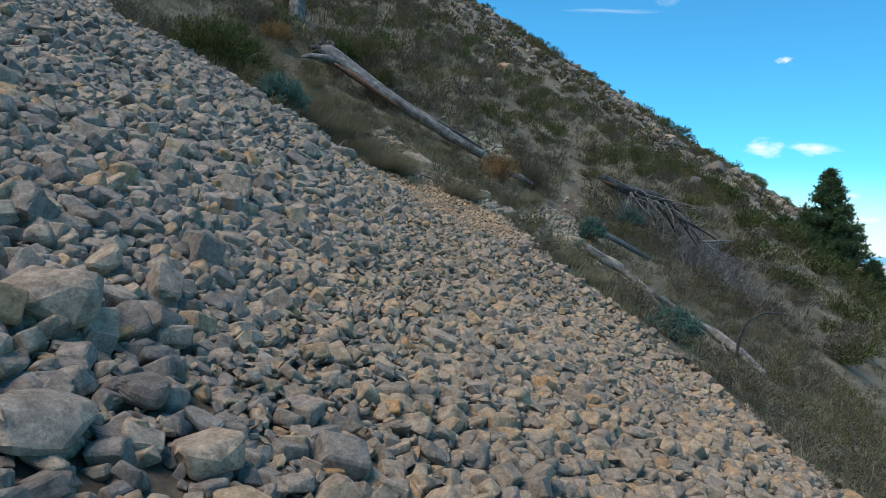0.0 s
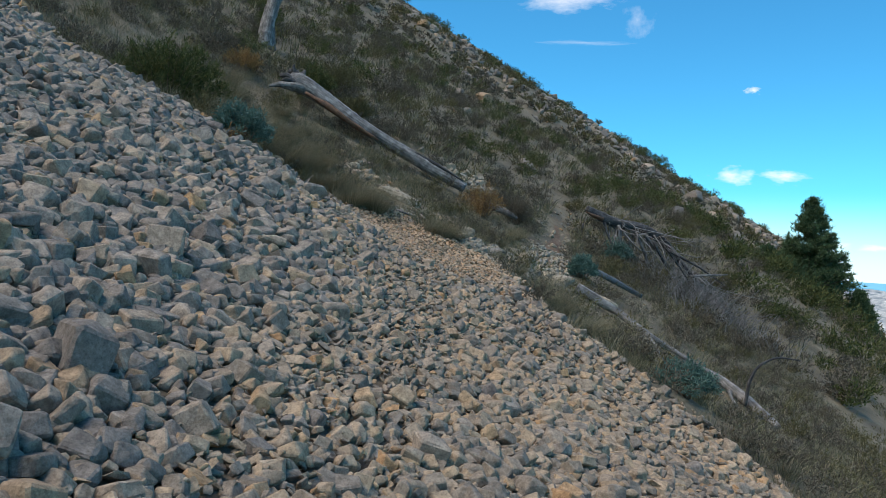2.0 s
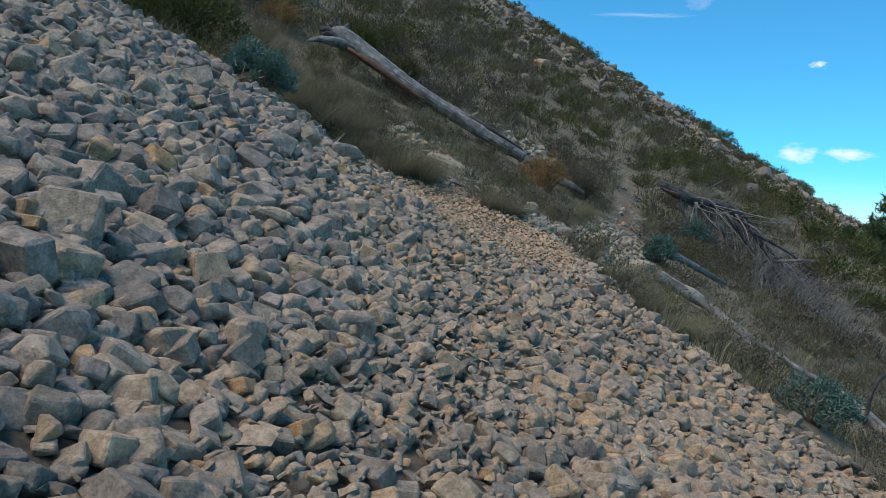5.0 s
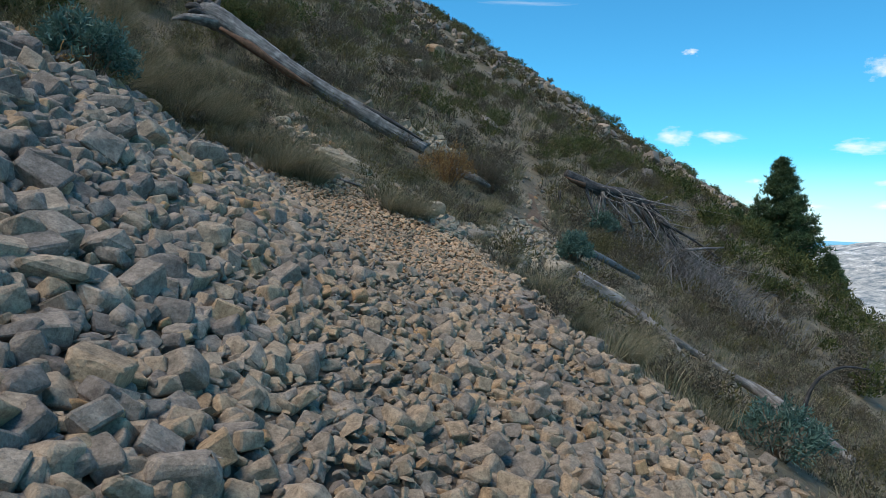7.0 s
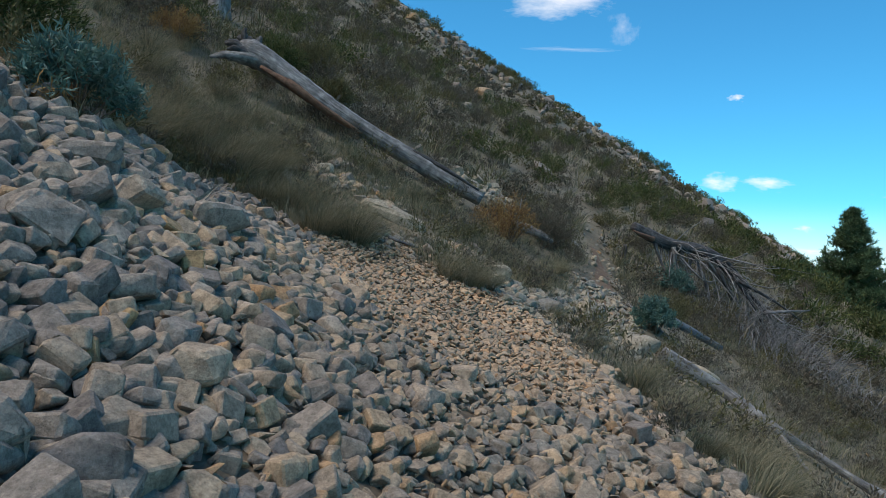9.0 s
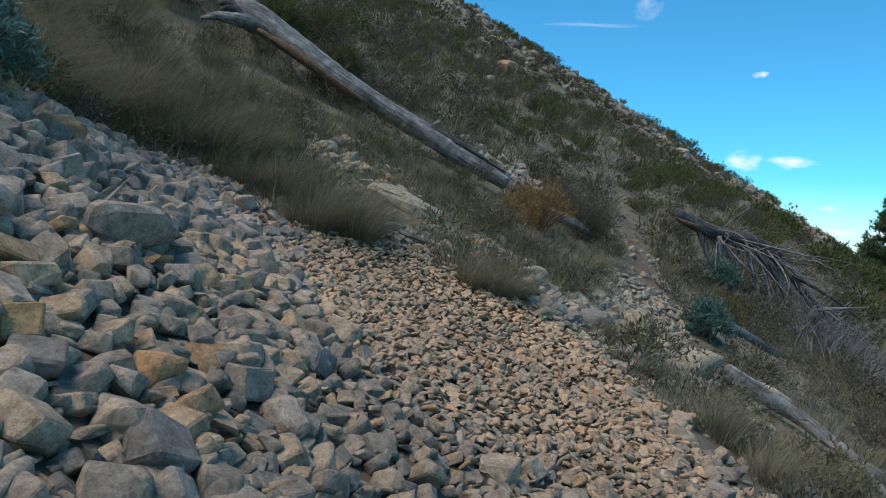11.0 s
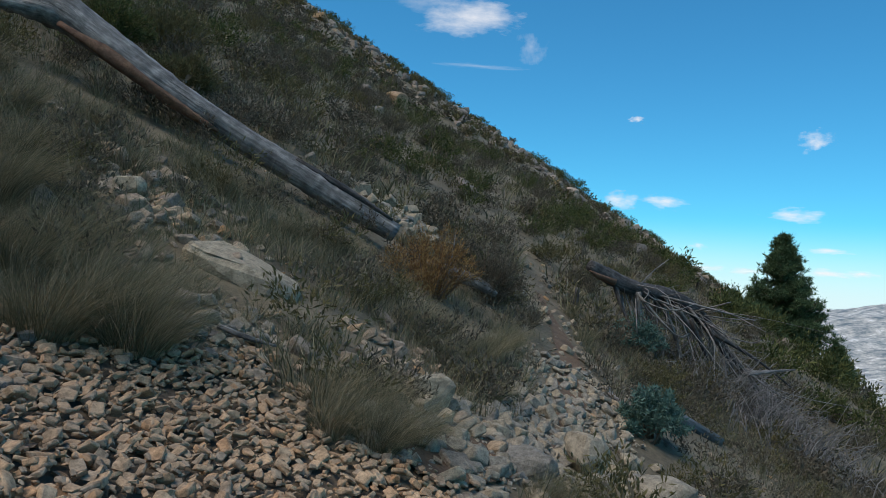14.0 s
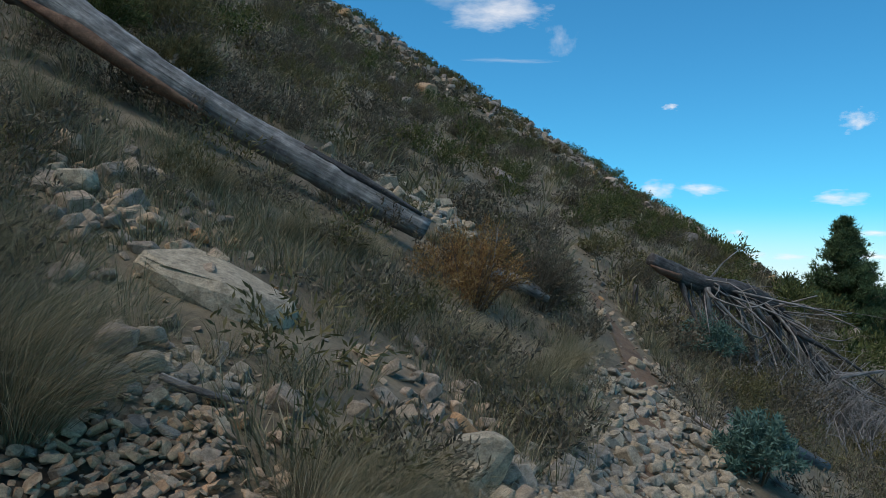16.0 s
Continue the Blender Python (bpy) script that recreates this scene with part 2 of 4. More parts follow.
def rotations(n, r, tilt=3.2):
    """n random turn matrices; tilt limits how far a piece leans."""
    a, b, c = r.uniform(-tilt, tilt, n), r.uniform(-tilt, tilt, n), r.uniform(0, 6.283, n)
    ca, sa, cb, sb, cc, sc = np.cos(a), np.sin(a), np.cos(b), np.sin(b), np.cos(c), np.sin(c)
    o, z = np.ones(n), np.zeros(n)
    rx = np.stack([o, z, z, z, ca, -sa, z, sa, ca], 1).reshape(-1, 3, 3)
    ry = np.stack([cb, z, sb, z, o, z, -sb, z, cb], 1).reshape(-1, 3, 3)
    rz = np.stack([cc, -sc, z, sc, cc, z, z, z, o], 1).reshape(-1, 3, 3)
    return rz @ ry @ rx


def joined(name, variants, place, size, mat, tilt=3.2, seed=1, up=None):
    """One mesh of many pieces: each variant (vertices, triangles) turned, scaled and set at a place."""
    r = np.random.default_rng(seed)
    pick = r.integers(0, len(variants), len(place))
    cos, tris, at = [], [], 0
    for k, (co, tri) in enumerate(variants):
        sel = np.nonzero(pick == k)[0]
        if not len(sel):
            continue
        rot = rotations(len(sel), r, tilt)
        v = np.einsum("nij,vj->nvi", rot, co) * size[sel][:, None, None] + place[sel][:, None, :]
        cos.append(v.reshape(-1, 3))
        tris.append((tri[None] + (np.arange(len(sel)) * len(co))[:, None, None]).reshape(-1, 3) + at)
        at += len(sel) * len(co)
    return mesh_from(name, np.concatenate(cos), [np.concatenate(tris)], mat)


def tube(points, radii, sides=8, lumps=0.0, steps=4, seed=0):
    """A bent, tapered, closed limb through points: vertices and faces (quads, caps as triangles)."""
    r = np.random.default_rng(seed)
    p, w = np.array(points, float), np.array(radii, float)
    t = np.arange(len(p))
    tt = np.linspace(0, len(p) - 1, (len(p) - 1) * steps + 1)
    if len(p) > 2:
        d = np.gradient(p, axis=0)
        i = np.minimum(tt.astype(int), len(p) - 2)
        f = (tt - i)[:, None]
        q = (2 * f ** 3 - 3 * f ** 2 + 1) * p[i] + (f ** 3 - 2 * f ** 2 + f) * d[i] + (-2 * f ** 3 + 3 * f ** 2) * p[i + 1] + (f ** 3 - f ** 2) * d[i + 1]
    else:
        q = p[0] + (p[1] - p[0]) * tt[:, None]
    w = np.interp(tt, t, w)
    d = np.gradient(q, axis=0)
    d /= np.linalg.norm(d, axis=1)[:, None]
    ref = np.array([0.13, 0.21, 0.97]) if abs(d[:, 2]).mean() < 0.8 else np.array([0.9, 0.3, 0.1])
    u = np.cross(d, ref)
    u /= np.linalg.norm(u, axis=1)[:, None]
    v = np.cross(d, u)
    a = np.arange(sides) / sides * 2 * np.pi
    wob = 1 + lumps * (0.6 * np.sin(2 * a[None] + tt[:, None] * 1.3 + seed) + 0.5 * np.sin(3 * a[None] - tt[:, None] * 2.1) + r.normal(0, 0.35, (len(q), sides)))
    ring = q[:, None] + (u[:, None] * np.cos(a)[None, :, None] + v[:, None] * np.sin(a)[None, :, None]) * (w[:, None] * wob)[..., None]
    n = len(q)
    i = np.arange(n * sides).reshape(n, sides)
    quads = np.stack([i[:-1], np.roll(i, -1, 1)[:-1], np.roll(i, -1, 1)[1:], i[1:]], -1).reshape(-1, 4)
    co = np.concatenate([ring.reshape(-1, 3), q[:1], q[-1:]])
    c0, c1 = n * sides, n * sides + 1
    caps = np.concatenate([np.stack([np.roll(i[0], -1), i[0], np.full(sides, c0)], 1), np.stack([i[-1], np.roll(i[-1], -1), np.full(sides, c1)], 1)])
    return co, quads, caps


def tube_mesh(name, points, radii, mat, **kw):
    co, q, c = tube(points, radii, **kw)
    me = mesh_from(name, co, [q, c], mat, smooth=True)
    # grain runs along the limb: stretched length, and the way round
    sides = kw.get("sides", 8)
    rings = (len(co) - 2) // sides
    mid = co[:-2].reshape(rings, sides, 3).mean(1)
    run = np.concatenate([[0], np.cumsum(np.linalg.norm(np.diff(mid, axis=0), axis=1))])
    off = co[:-2].reshape(rings, sides, 3) - mid[:, None]
    a = np.arange(sides) / sides * 2 * np.pi
    rad = np.linalg.norm(off, axis=-1)
    v = np.stack([np.repeat(run[:, None], sides, 1) * 0.22, np.cos(a)[None] * rad * 3, np.sin(a)[None] * rad * 3], -1).reshape(-1, 3)
    v = np.concatenate([v, v[:1], v[-1:]])
    me.attributes.new("along", "FLOAT_VECTOR", "POINT").data.foreach_set("vector", v.astype(np.float32).ravel())
    return me


def join_tubes(name, tubes, mat):
    cos, qs, cs, at = [], [], [], 0
    for co, q, c in tubes:
        cos.append(co), qs.append(q + at), cs.append(c + at)
        at += len(co)
    return mesh_from(name, np.concatenate(cos), [np.concatenate(qs), np.concatenate(cs)], mat, smooth=True)


def blades(n, length, spread, seed, width=0.006, droop=0.9, base=0.12, lean=(0, 0), k=4):
    """A tuft of arching grass blades: vertices and triangles."""
    r = np.random.default_rng(seed)
    az = r.uniform(0, 6.283, n)
    rad = base * np.sqrt(r.uniform(0, 1, n))
    ln = length * r.uniform(0.45, 1.1, n)
    out = spread * r.uniform(0.1, 1.0, n)
    s = np.linspace(0, 1, k + 1)
    dx, dy = np.cos(az), np.sin(az)
    reach = (rad / base * 0.5 + 0.5)[:, None] * out[:, None] * (0.45 * s + 0.55 * s ** 2)[None] * ln[:, None]
    z = ln[:, None] * (s - 0.5 * droop * out[:, None] * s ** 2.2)
    x = rad[:, None] * dx[:, None] + reach * dx[:, None] + lean[0] * ln[:, None] * s ** 2
    y = rad[:, None] * dy[:, None] + reach * dy[:, None] + lean[1] * ln[:, None] * s ** 2
    x = x + (r.normal(0, 0.17, n) * ln)[:, None] * s ** 2
    y = y + (r.normal(0, 0.17, n) * ln)[:, None] * s ** 2
    z = z * (1 - 0.25 * r.uniform(0, 1, n) ** 2)[:, None]
    tw = r.uniform(0, 6.283, n)
    w = width * (1 - s ** 1.5 * 0.9)[None] * r.uniform(0.6, 1.4, n)[:, None]
    ox, oy = np.cos(tw)[:, None] * w, np.sin(tw)[:, None] * w
    co = np.stack([np.stack([x - ox, y - oy, z], -1), np.stack([x + ox, y + oy, z], -1)], 2).reshape(-1, 3)
    i = (np.arange(n) * (k + 1) * 2)[:, None, None] + (np.arange(k) * 2)[None, :, None]
    tri = np.concatenate([i + np.array([0, 1, 3]), i + np.array([0, 3, 2])], 1).reshape(-1, 3)
    return co, tri


def sprigs(stems, leaves, tall, wide, leaf, leaf_w, seed, up=0.5, start=0.35, fan=0.9):
    """A shrub's foliage: stems from the foot, each with leaves along it: leaf vertices and triangles, and the stem lines."""
    r = np.random.default_rng(seed)
    az = r.uniform(0, 6.283, stems)
    e = np.sqrt(r.uniform(0, 1, stems))
    tip = np.stack([np.cos(az) * e * wide / 2, np.sin(az) * e * wide / 2, tall * np.sqrt(np.maximum(0.03, 1 - fan * e ** 2)) * r.uniform(0.72, 1.08, stems)], 1)
    foot = np.stack([np.cos(az) * e * wide * 0.12, np.sin(az) * e * wide * 0.12, np.zeros(stems)], 1)
    s = r.uniform(start, 1.0, (stems, leaves))
    bow = np.stack([np.zeros(stems), np.zeros(stems), 0.12 * tall * np.ones(stems)], 1)
    p = foot[:, None] + (tip - foot)[:, None] * s[..., None] + bow[:, None] * (4 * s * (1 - s))[..., None]
    p = p + r.normal(0, leaf * 0.35, p.shape)
    d = (tip - foot) / np.linalg.norm(tip - foot, axis=1)[:, None]
    v = r.normal(size=p.shape) + up * 2 * d[:, None]
    v /= np.linalg.norm(v, axis=-1)[..., None]
    u = np.cross(v, r.normal(size=p.shape))
    u /= np.linalg.norm(u, axis=-1)[..., None] + 1e-6
    ln = (leaf * r.uniform(0.6, 1.3, s.shape))[..., None]
    hw = leaf_w * 0.5
    a, b, c2, e2 = p, p + v * ln * 0.5 + u * hw, p + v * ln, p + v * ln * 0.5 - u * hw
    co = np.stack([a, b, c2, e2], 2).reshape(-1, 3)
    i = (np.arange(stems * leaves) * 4)[:, None]
    tri = np.concatenate([i + np.array([0, 1, 2]), i + np.array([0, 2, 3])], 1).reshape(-1, 3)
    return co, tri, np.stack([foot, (foot + tip) / 2 + bow, tip], 1)


def shrub(name, x, y, tall, wide, mat, label, category, seed, stems=60, leaves=40, leaf=0.07, leaf_w=0.018, up=0.5, start=0.35, fan=0.9, group="", sink=0.05):
    """A shrub with foliage and stems, standing on the slope at (x, y)."""
    co, tri, lines = sprigs(stems, leaves, tall, wide, leaf, leaf_w, seed, up, start, fan)
    ob = new(name)
    ob.location = (x, y, float(height(x, y)) - sink)
    part("foliage", mesh_from("foliage", co, [tri], mat), ob)
    tagged(part("stem", join_tubes("stem", [tube(l, (0.012, 0.008, 0.003), sides=4, steps=2) for l in lines[:24]], m_stem), ob), kind="stuff")
    return tagged(ob, label, category, group)


# ---- plan of the scree and the path ----
EDGE = [(-30, 24), (-7.5, 12.6), (-4.7, 9.7), (-3.5, 9.3), (-2.8, 8.85), (-2.1, 8.75), (-2.3, 10), (-2.9, 11.5), (-3.1, 12.9), (-2.3, 13.7), (-1.65, 13.3), (-0.9, 12.75), (-0.3, 13.3), (0.3, 13.7), (0.66, 12.75),
        (1.02, 12.55), (1.5, 12.6), (2.0, 11.9), (2.25, 11.0), (2.4, 10.1), (2.55, 9.3), (2.95, 8.6), (3.6, 8.35), (4.1, 7.65), (4.8, 7.2), (5.2, 6.1), (5.5, 4.4), (7, 0), (8.5, -6), (8.5, -14), (-30, -14)]
TRAIL = [(1.3, 12.6), (2.2, 13.6), (3.3, 15.4), (4.25, 17.9), (4.9, 20.4), (5.4, 23.3), (6.0, 25.6), (6.4, 29)]


def inside(x, y, poly):
    r = np.zeros(np.shape(x), bool)
    for (x0, y0), (x1, y1) in zip(poly, poly[1:] + poly[:1]):
        cross = ((y0 > y) != (y1 > y)) & (x < (x1 - x0) * (y - y0) / (y1 - y0 + 1e-9) + x0)
        r ^= cross
    return r


def rim(x, y):
    """0 at the scree's rim and outside it, 1 from 0.8 m within."""
    best = np.full(np.shape(x), 1e9)
    for (x0, y0), (x1, y1) in zip(EDGE, EDGE[1:]):
        f = np.clip(((x - x0) * (x1 - x0) + (y - y0) * (y1 - y0)) / ((x1 - x0) ** 2 + (y1 - y0) ** 2), 0, 1)
        best = np.minimum(best, np.hypot(x - x0 - f * (x1 - x0), y - y0 - f * (y1 - y0)))
    return np.clip(best / 0.8, 0, 1) * inside(x, y, EDGE)


# ---- ground: one sheet from the hillside to the horizon ----
def grid_mesh(name, xs, ys, mat):
    gx, gy = np.meshgrid(xs, ys)
    gz = height(gx, gy) - 0.16 * rim(gx, gy)
    co = np.stack([gx, gy, gz], -1).reshape(-1, 3)
    n, m = len(xs), len(ys)
    i = np.arange(n * m).reshape(m, n)
    q = np.stack([i[:-1, :-1], i[:-1, 1:], i[1:, 1:], i[1:, :-1]], -1).reshape(-1, 4)
    return mesh_from(name, co, [q], mat, smooth=True)


xs = np.concatenate([np.linspace(-900, -45, 40), np.arange(-40, -14, 1.0), np.arange(-14, 14, 0.4), np.arange(14, 60, 1.25), np.linspace(62, 400, 50), np.linspace(420, 3400, 80)])
ys = np.concatenate([np.linspace(-900, -20, 40), np.arange(-10, 26, 0.4), np.arange(26, 110, 1.5), np.linspace(112, 500, 40), np.linspace(530, 3400, 80)])
m_land = material("hillside_land", [(0.3, (0.109, 0.0882, 0.0588)), (0.5, (0.16, 0.13, 0.0882)), (0.7, (0.235, 0.193, 0.134))], source="noise", patch=0.9, bump=0.8, bump_scale=18, grain=14)
nt = m_land.node_tree
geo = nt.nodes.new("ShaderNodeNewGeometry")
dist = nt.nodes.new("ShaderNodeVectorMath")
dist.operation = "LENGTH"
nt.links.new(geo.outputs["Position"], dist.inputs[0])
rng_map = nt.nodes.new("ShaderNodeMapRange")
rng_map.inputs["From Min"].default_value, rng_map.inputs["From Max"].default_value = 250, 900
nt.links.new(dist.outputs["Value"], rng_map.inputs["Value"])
# far fields, with the pale bluish haze of distance mixed into their colours
hazy_fields = ramp(nt, noise_tex(nt, 0.03, 9, 0.8, geo.outputs["Position"]), [(0.4, (0.14, 0.18, 0.2)), (0.48, (0.36, 0.36, 0.34)), (0.56, (0.55, 0.52, 0.47)), (0.62, (0.85, 0.83, 0.8))])
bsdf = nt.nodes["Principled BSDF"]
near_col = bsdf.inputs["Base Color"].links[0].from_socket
nt.links.new(blend(nt, rng_map.outputs[0], near_col, hazy_fields), bsdf.inputs["Base Color"])
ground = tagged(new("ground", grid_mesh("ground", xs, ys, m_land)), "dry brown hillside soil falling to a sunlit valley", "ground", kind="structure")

# ---- the sea and the clouds, far off ----
def glow(name, col, strength):
    m = bpy.data.materials.new(name)
    m.use_nodes = True
    t = m.node_tree
    t.nodes.remove(t.nodes["Principled BSDF"])
    e = t.nodes.new("ShaderNodeEmission")
    e.inputs[0].default_value, e.inputs[1].default_value = (*col, 1), strength
    t.links.new(e.outputs[0], t.nodes["Material Output"].inputs[0])
    return m, e


SEA_BASE, SEA_TOP = -420, -32
sea_mat, _ = glow("distant_sea", (0.16, 0.42, 0.62), 0.75)
arc = np.linspace(radians(-10), radians(80), 40)
sea_co = np.concatenate([np.stack([np.sin(arc) * 4600, np.cos(arc) * 4600, np.full(40, h)], 1) for h in (SEA_BASE, SEA_TOP)])
sea_i = np.arange(39)
sea = tagged(new("backdrop", mesh_from("backdrop", sea_co, [np.stack([sea_i, sea_i + 1, sea_i + 41, sea_i + 40], 1)], sea_mat)), "pale blue sea along the horizon", "backdrop", kind="structure")

def cloud_material(name, fade, thick):
    """White vapour that thins out to its ragged edge; thick: how much it hides at its middle."""
    mat, shine = glow(name, (0.93, 0.92, 0.94), 0.6)
    ct = mat.node_tree
    tc = ct.nodes.new("ShaderNodeTexCoord")
    ln_node = ct.nodes.new("ShaderNodeVectorMath")
    ln_node.operation = "LENGTH"
    ct.links.new(tc.outputs["Object"], ln_node.inputs[0])
    oi = ct.nodes.new("ShaderNodeObjectInfo")
    off = ct.nodes.new("ShaderNodeVectorMath")
    off.operation = "MULTIPLY_ADD"
    off.inputs[1].default_value = (1, 1, 1)
    ct.links.new(tc.outputs["Object"], off.inputs[0])
    comb = ct.nodes.new("ShaderNodeMath")
    comb.operation, comb.inputs[1].default_value = "MULTIPLY", 50
    ct.links.new(oi.outputs["Random"], comb.inputs[0])
    ct.links.new(comb.outputs[0], off.inputs[2])
    puff = noise_tex(ct, 1.3, 7, 0.6, off.outputs[0])
    less = ct.nodes.new("ShaderNodeMath")
    less.operation, less.inputs[1].default_value = "MULTIPLY_ADD", -0.72
    ct.links.new(ln_node.outputs["Value"], less.inputs[0])
    harsh = ct.nodes.new("ShaderNodeMath")
    harsh.operation, harsh.inputs[1].default_value, harsh.inputs[2].default_value = "MULTIPLY_ADD", 1.5, -0.24
    ct.links.new(puff, harsh.inputs[0])
    ct.links.new(harsh.outputs[0], less.inputs[2])
    soft = ct.nodes.new("ShaderNodeMapRange")
    soft.inputs["From Min"].default_value, soft.inputs["From Max"].default_value = 0.0, fade
    soft.inputs["To Max"].default_value = thick
    ct.links.new(less.outputs[0], soft.inputs["Value"])
    clear = ct.nodes.new("ShaderNodeBsdfTransparent")
    cmix = ct.nodes.new("ShaderNodeMixShader")
    ct.links.new(soft.outputs[0], cmix.inputs[0])
    ct.links.new(clear.outputs[0], cmix.inputs[1])
    ct.links.new(shine.outputs[0], cmix.inputs[2])
    ct.links.new(cmix.outputs[0], ct.nodes["Material Output"].inputs[0])
    return mat


cloud_mat, wisp_mat = cloud_material("cloud", 0.75, 1.0), cloud_material("thin_cloud", 1.1, 0.5)
# bearing point at 4000 m ahead, half width, half height
CLOUDS = [(800, 1450, 400, 160), (1715, 519, 150, 75), (2015, 520, 170, 60), (2840, 525, 200, 60), (2950, 985, 110, 75), (1802, 987, 60, 30), (2268, 161, 130, 26), (2560, 160, 150, 24), (3090, 186, 150, 30), (2229, 288, 60, 22), (3087, 321, 150, 24), (3330, 195, 100, 26)]
WISPS = [(560, 1520, 260, 120), (1130, 1330, 110, 130), (830, 1185, 330, 26)]
for j, (cx, cz, hw, hh) in enumerate(CLOUDS + WISPS):
    c = Vector((cx, 4000, cz))
    c *= 4300 / c.length
    me = mesh_from("cloud", np.array([[-1.2, -1.2, 0], [1.2, -1.2, 0], [1.2, 1.2, 0], [-1.2, 1.2, 0]]), [np.array([[0, 1, 2, 3]])], cloud_mat if j < len(CLOUDS) else wisp_mat)
    cl = new("backdrop_cloud", me)
    cl.matrix_world = look(c, (0, 0, 2)) @ pose(0, 0, 0, 0, 180, 0) @ Matrix.Diagonal((hw, hh, 1, 1))
    tagged(cl, "small white cloud in a blue sky" if j < len(CLOUDS) else "thin veil of white cloud in a blue sky", "backdrop", kind="structure")

# pale haze low over the sea, painted as a glowing sheet that fades upwards
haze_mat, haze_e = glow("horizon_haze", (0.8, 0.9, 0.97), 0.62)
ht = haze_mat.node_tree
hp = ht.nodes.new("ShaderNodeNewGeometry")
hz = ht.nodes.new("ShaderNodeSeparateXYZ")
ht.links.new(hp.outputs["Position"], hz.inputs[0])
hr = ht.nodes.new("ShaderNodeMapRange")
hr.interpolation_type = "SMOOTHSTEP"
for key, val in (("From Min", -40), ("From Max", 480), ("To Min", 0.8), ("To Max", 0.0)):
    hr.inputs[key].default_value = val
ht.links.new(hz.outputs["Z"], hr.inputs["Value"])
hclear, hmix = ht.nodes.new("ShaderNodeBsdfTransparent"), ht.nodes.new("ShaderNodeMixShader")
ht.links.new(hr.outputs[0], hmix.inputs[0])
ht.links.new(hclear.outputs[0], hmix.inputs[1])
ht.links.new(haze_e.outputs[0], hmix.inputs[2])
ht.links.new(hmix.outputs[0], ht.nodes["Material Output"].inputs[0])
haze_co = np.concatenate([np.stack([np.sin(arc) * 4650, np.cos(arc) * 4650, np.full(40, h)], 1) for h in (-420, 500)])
tagged(new("backdrop_haze", mesh_from("backdrop_haze", haze_co, [np.stack([sea_i, sea_i + 1, sea_i + 41, sea_i + 40], 1)], haze_mat)), "painted glow of pale haze above the sea", "backdrop", kind="structure")


def trail_distance(x, y):
    best = np.full(np.shape(x), 1e9)
    for (x0, y0), (x1, y1) in zip(TRAIL, TRAIL[1:]):
        f = np.clip(((x - x0) * (x1 - x0) + (y - y0) * (y1 - y0)) / ((x1 - x0) ** 2 + (y1 - y0) ** 2), 0, 1)
        best = np.minimum(best, np.hypot(x - x0 - f * (x1 - x0), y - y0 - f * (y1 - y0)))
    return best


def redness(x, y):
    """1 where the fine reddish gravel lies, by the scree's upper lip."""
    mid = 0.75 + 0.12 * (11.3 - y)
    return np.exp(-(np.abs((x - mid) / (1.75 - 0.2 * (12.5 - y))) ** 4 + np.abs((y - 11.4) / 2.35) ** 4))


def greyness(x, y):
    """1 among the coarse grey stones, 0 towards the trodden, tan side."""
    return 1 / (1 + np.exp((x + 0.62 + 0.05 * (y - 3) + 0.4 * np.sin(y * 0.9)) * 2.6))


def trodden(x, y):
    """1 along the line worn over the scree, where the stones are small and earthy."""
    return np.exp(-((x - 0.12 - 0.3 * np.sin(y * 0.42 - 1.2) - 0.035 * y) / 0.55) ** 2)


SUNK = 0.1      # how far the stones' footing lies below their mean surface
STONES = [hull(20, f, s, 0.025) for s, f in enumerate((0.55, 0.7, 0.5, 0.8, 0.45, 0.62))] + [block(f, 900 + s) for s, f in enumerate((0.5, 0.65, 0.4, 0.8, 0.55, 0.7, 0.45, 0.9))]
BIG = [hull(24, f, 40 + s, 0.035) for s, f in enumerate((0.6, 0.75, 0.5))] + [block(f, 940 + s) for s, f in enumerate((0.6, 0.7, 0.5, 0.85, 0.65))]
FLAT = [hull(11, f, 80 + s) for s, f in enumerate((0.25, 0.32, 0.4))] + [block(f, 980 + s) for s, f in enumerate((0.28, 0.36, 0.42))]


def spread(x0, x1, y0, y1, cell, r):
    """Jittered grid over a rectangle."""
    gx, gy = np.meshgrid(np.arange(x0, x1, cell), np.arange(y0, y1, cell))
    gx, gy = gx.ravel() + r.uniform(-0.6, 0.6, gx.size) * cell, gy.ravel() + r.uniform(-0.6, 0.6, gx.size) * cell
    return gx, gy


# the bed under the stones
bx, by = np.arange(-30, 9, 0.3), np.arange(-14, 24, 0.3)
gx, gy = np.meshgrid(bx, by)
keep = inside(gx, gy, EDGE)
i = np.arange(gx.size).reshape(gx.shape)
q = np.stack([i[:-1, :-1], i[:-1, 1:], i[1:, 1:], i[1:, :-1]], -1).reshape(-1, 4)
q = q[keep.ravel()[q].all(1)]
scree = new("scree", mesh_from("scree", np.stack([gx, gy, height(gx, gy) - SUNK * rim(gx, gy) + 0.005], -1).reshape(-1, 3), [q], m_rubble, smooth=True))
tagged(scree, "slope of loose grey and tan limestone rubble", "scree", kind="structure")


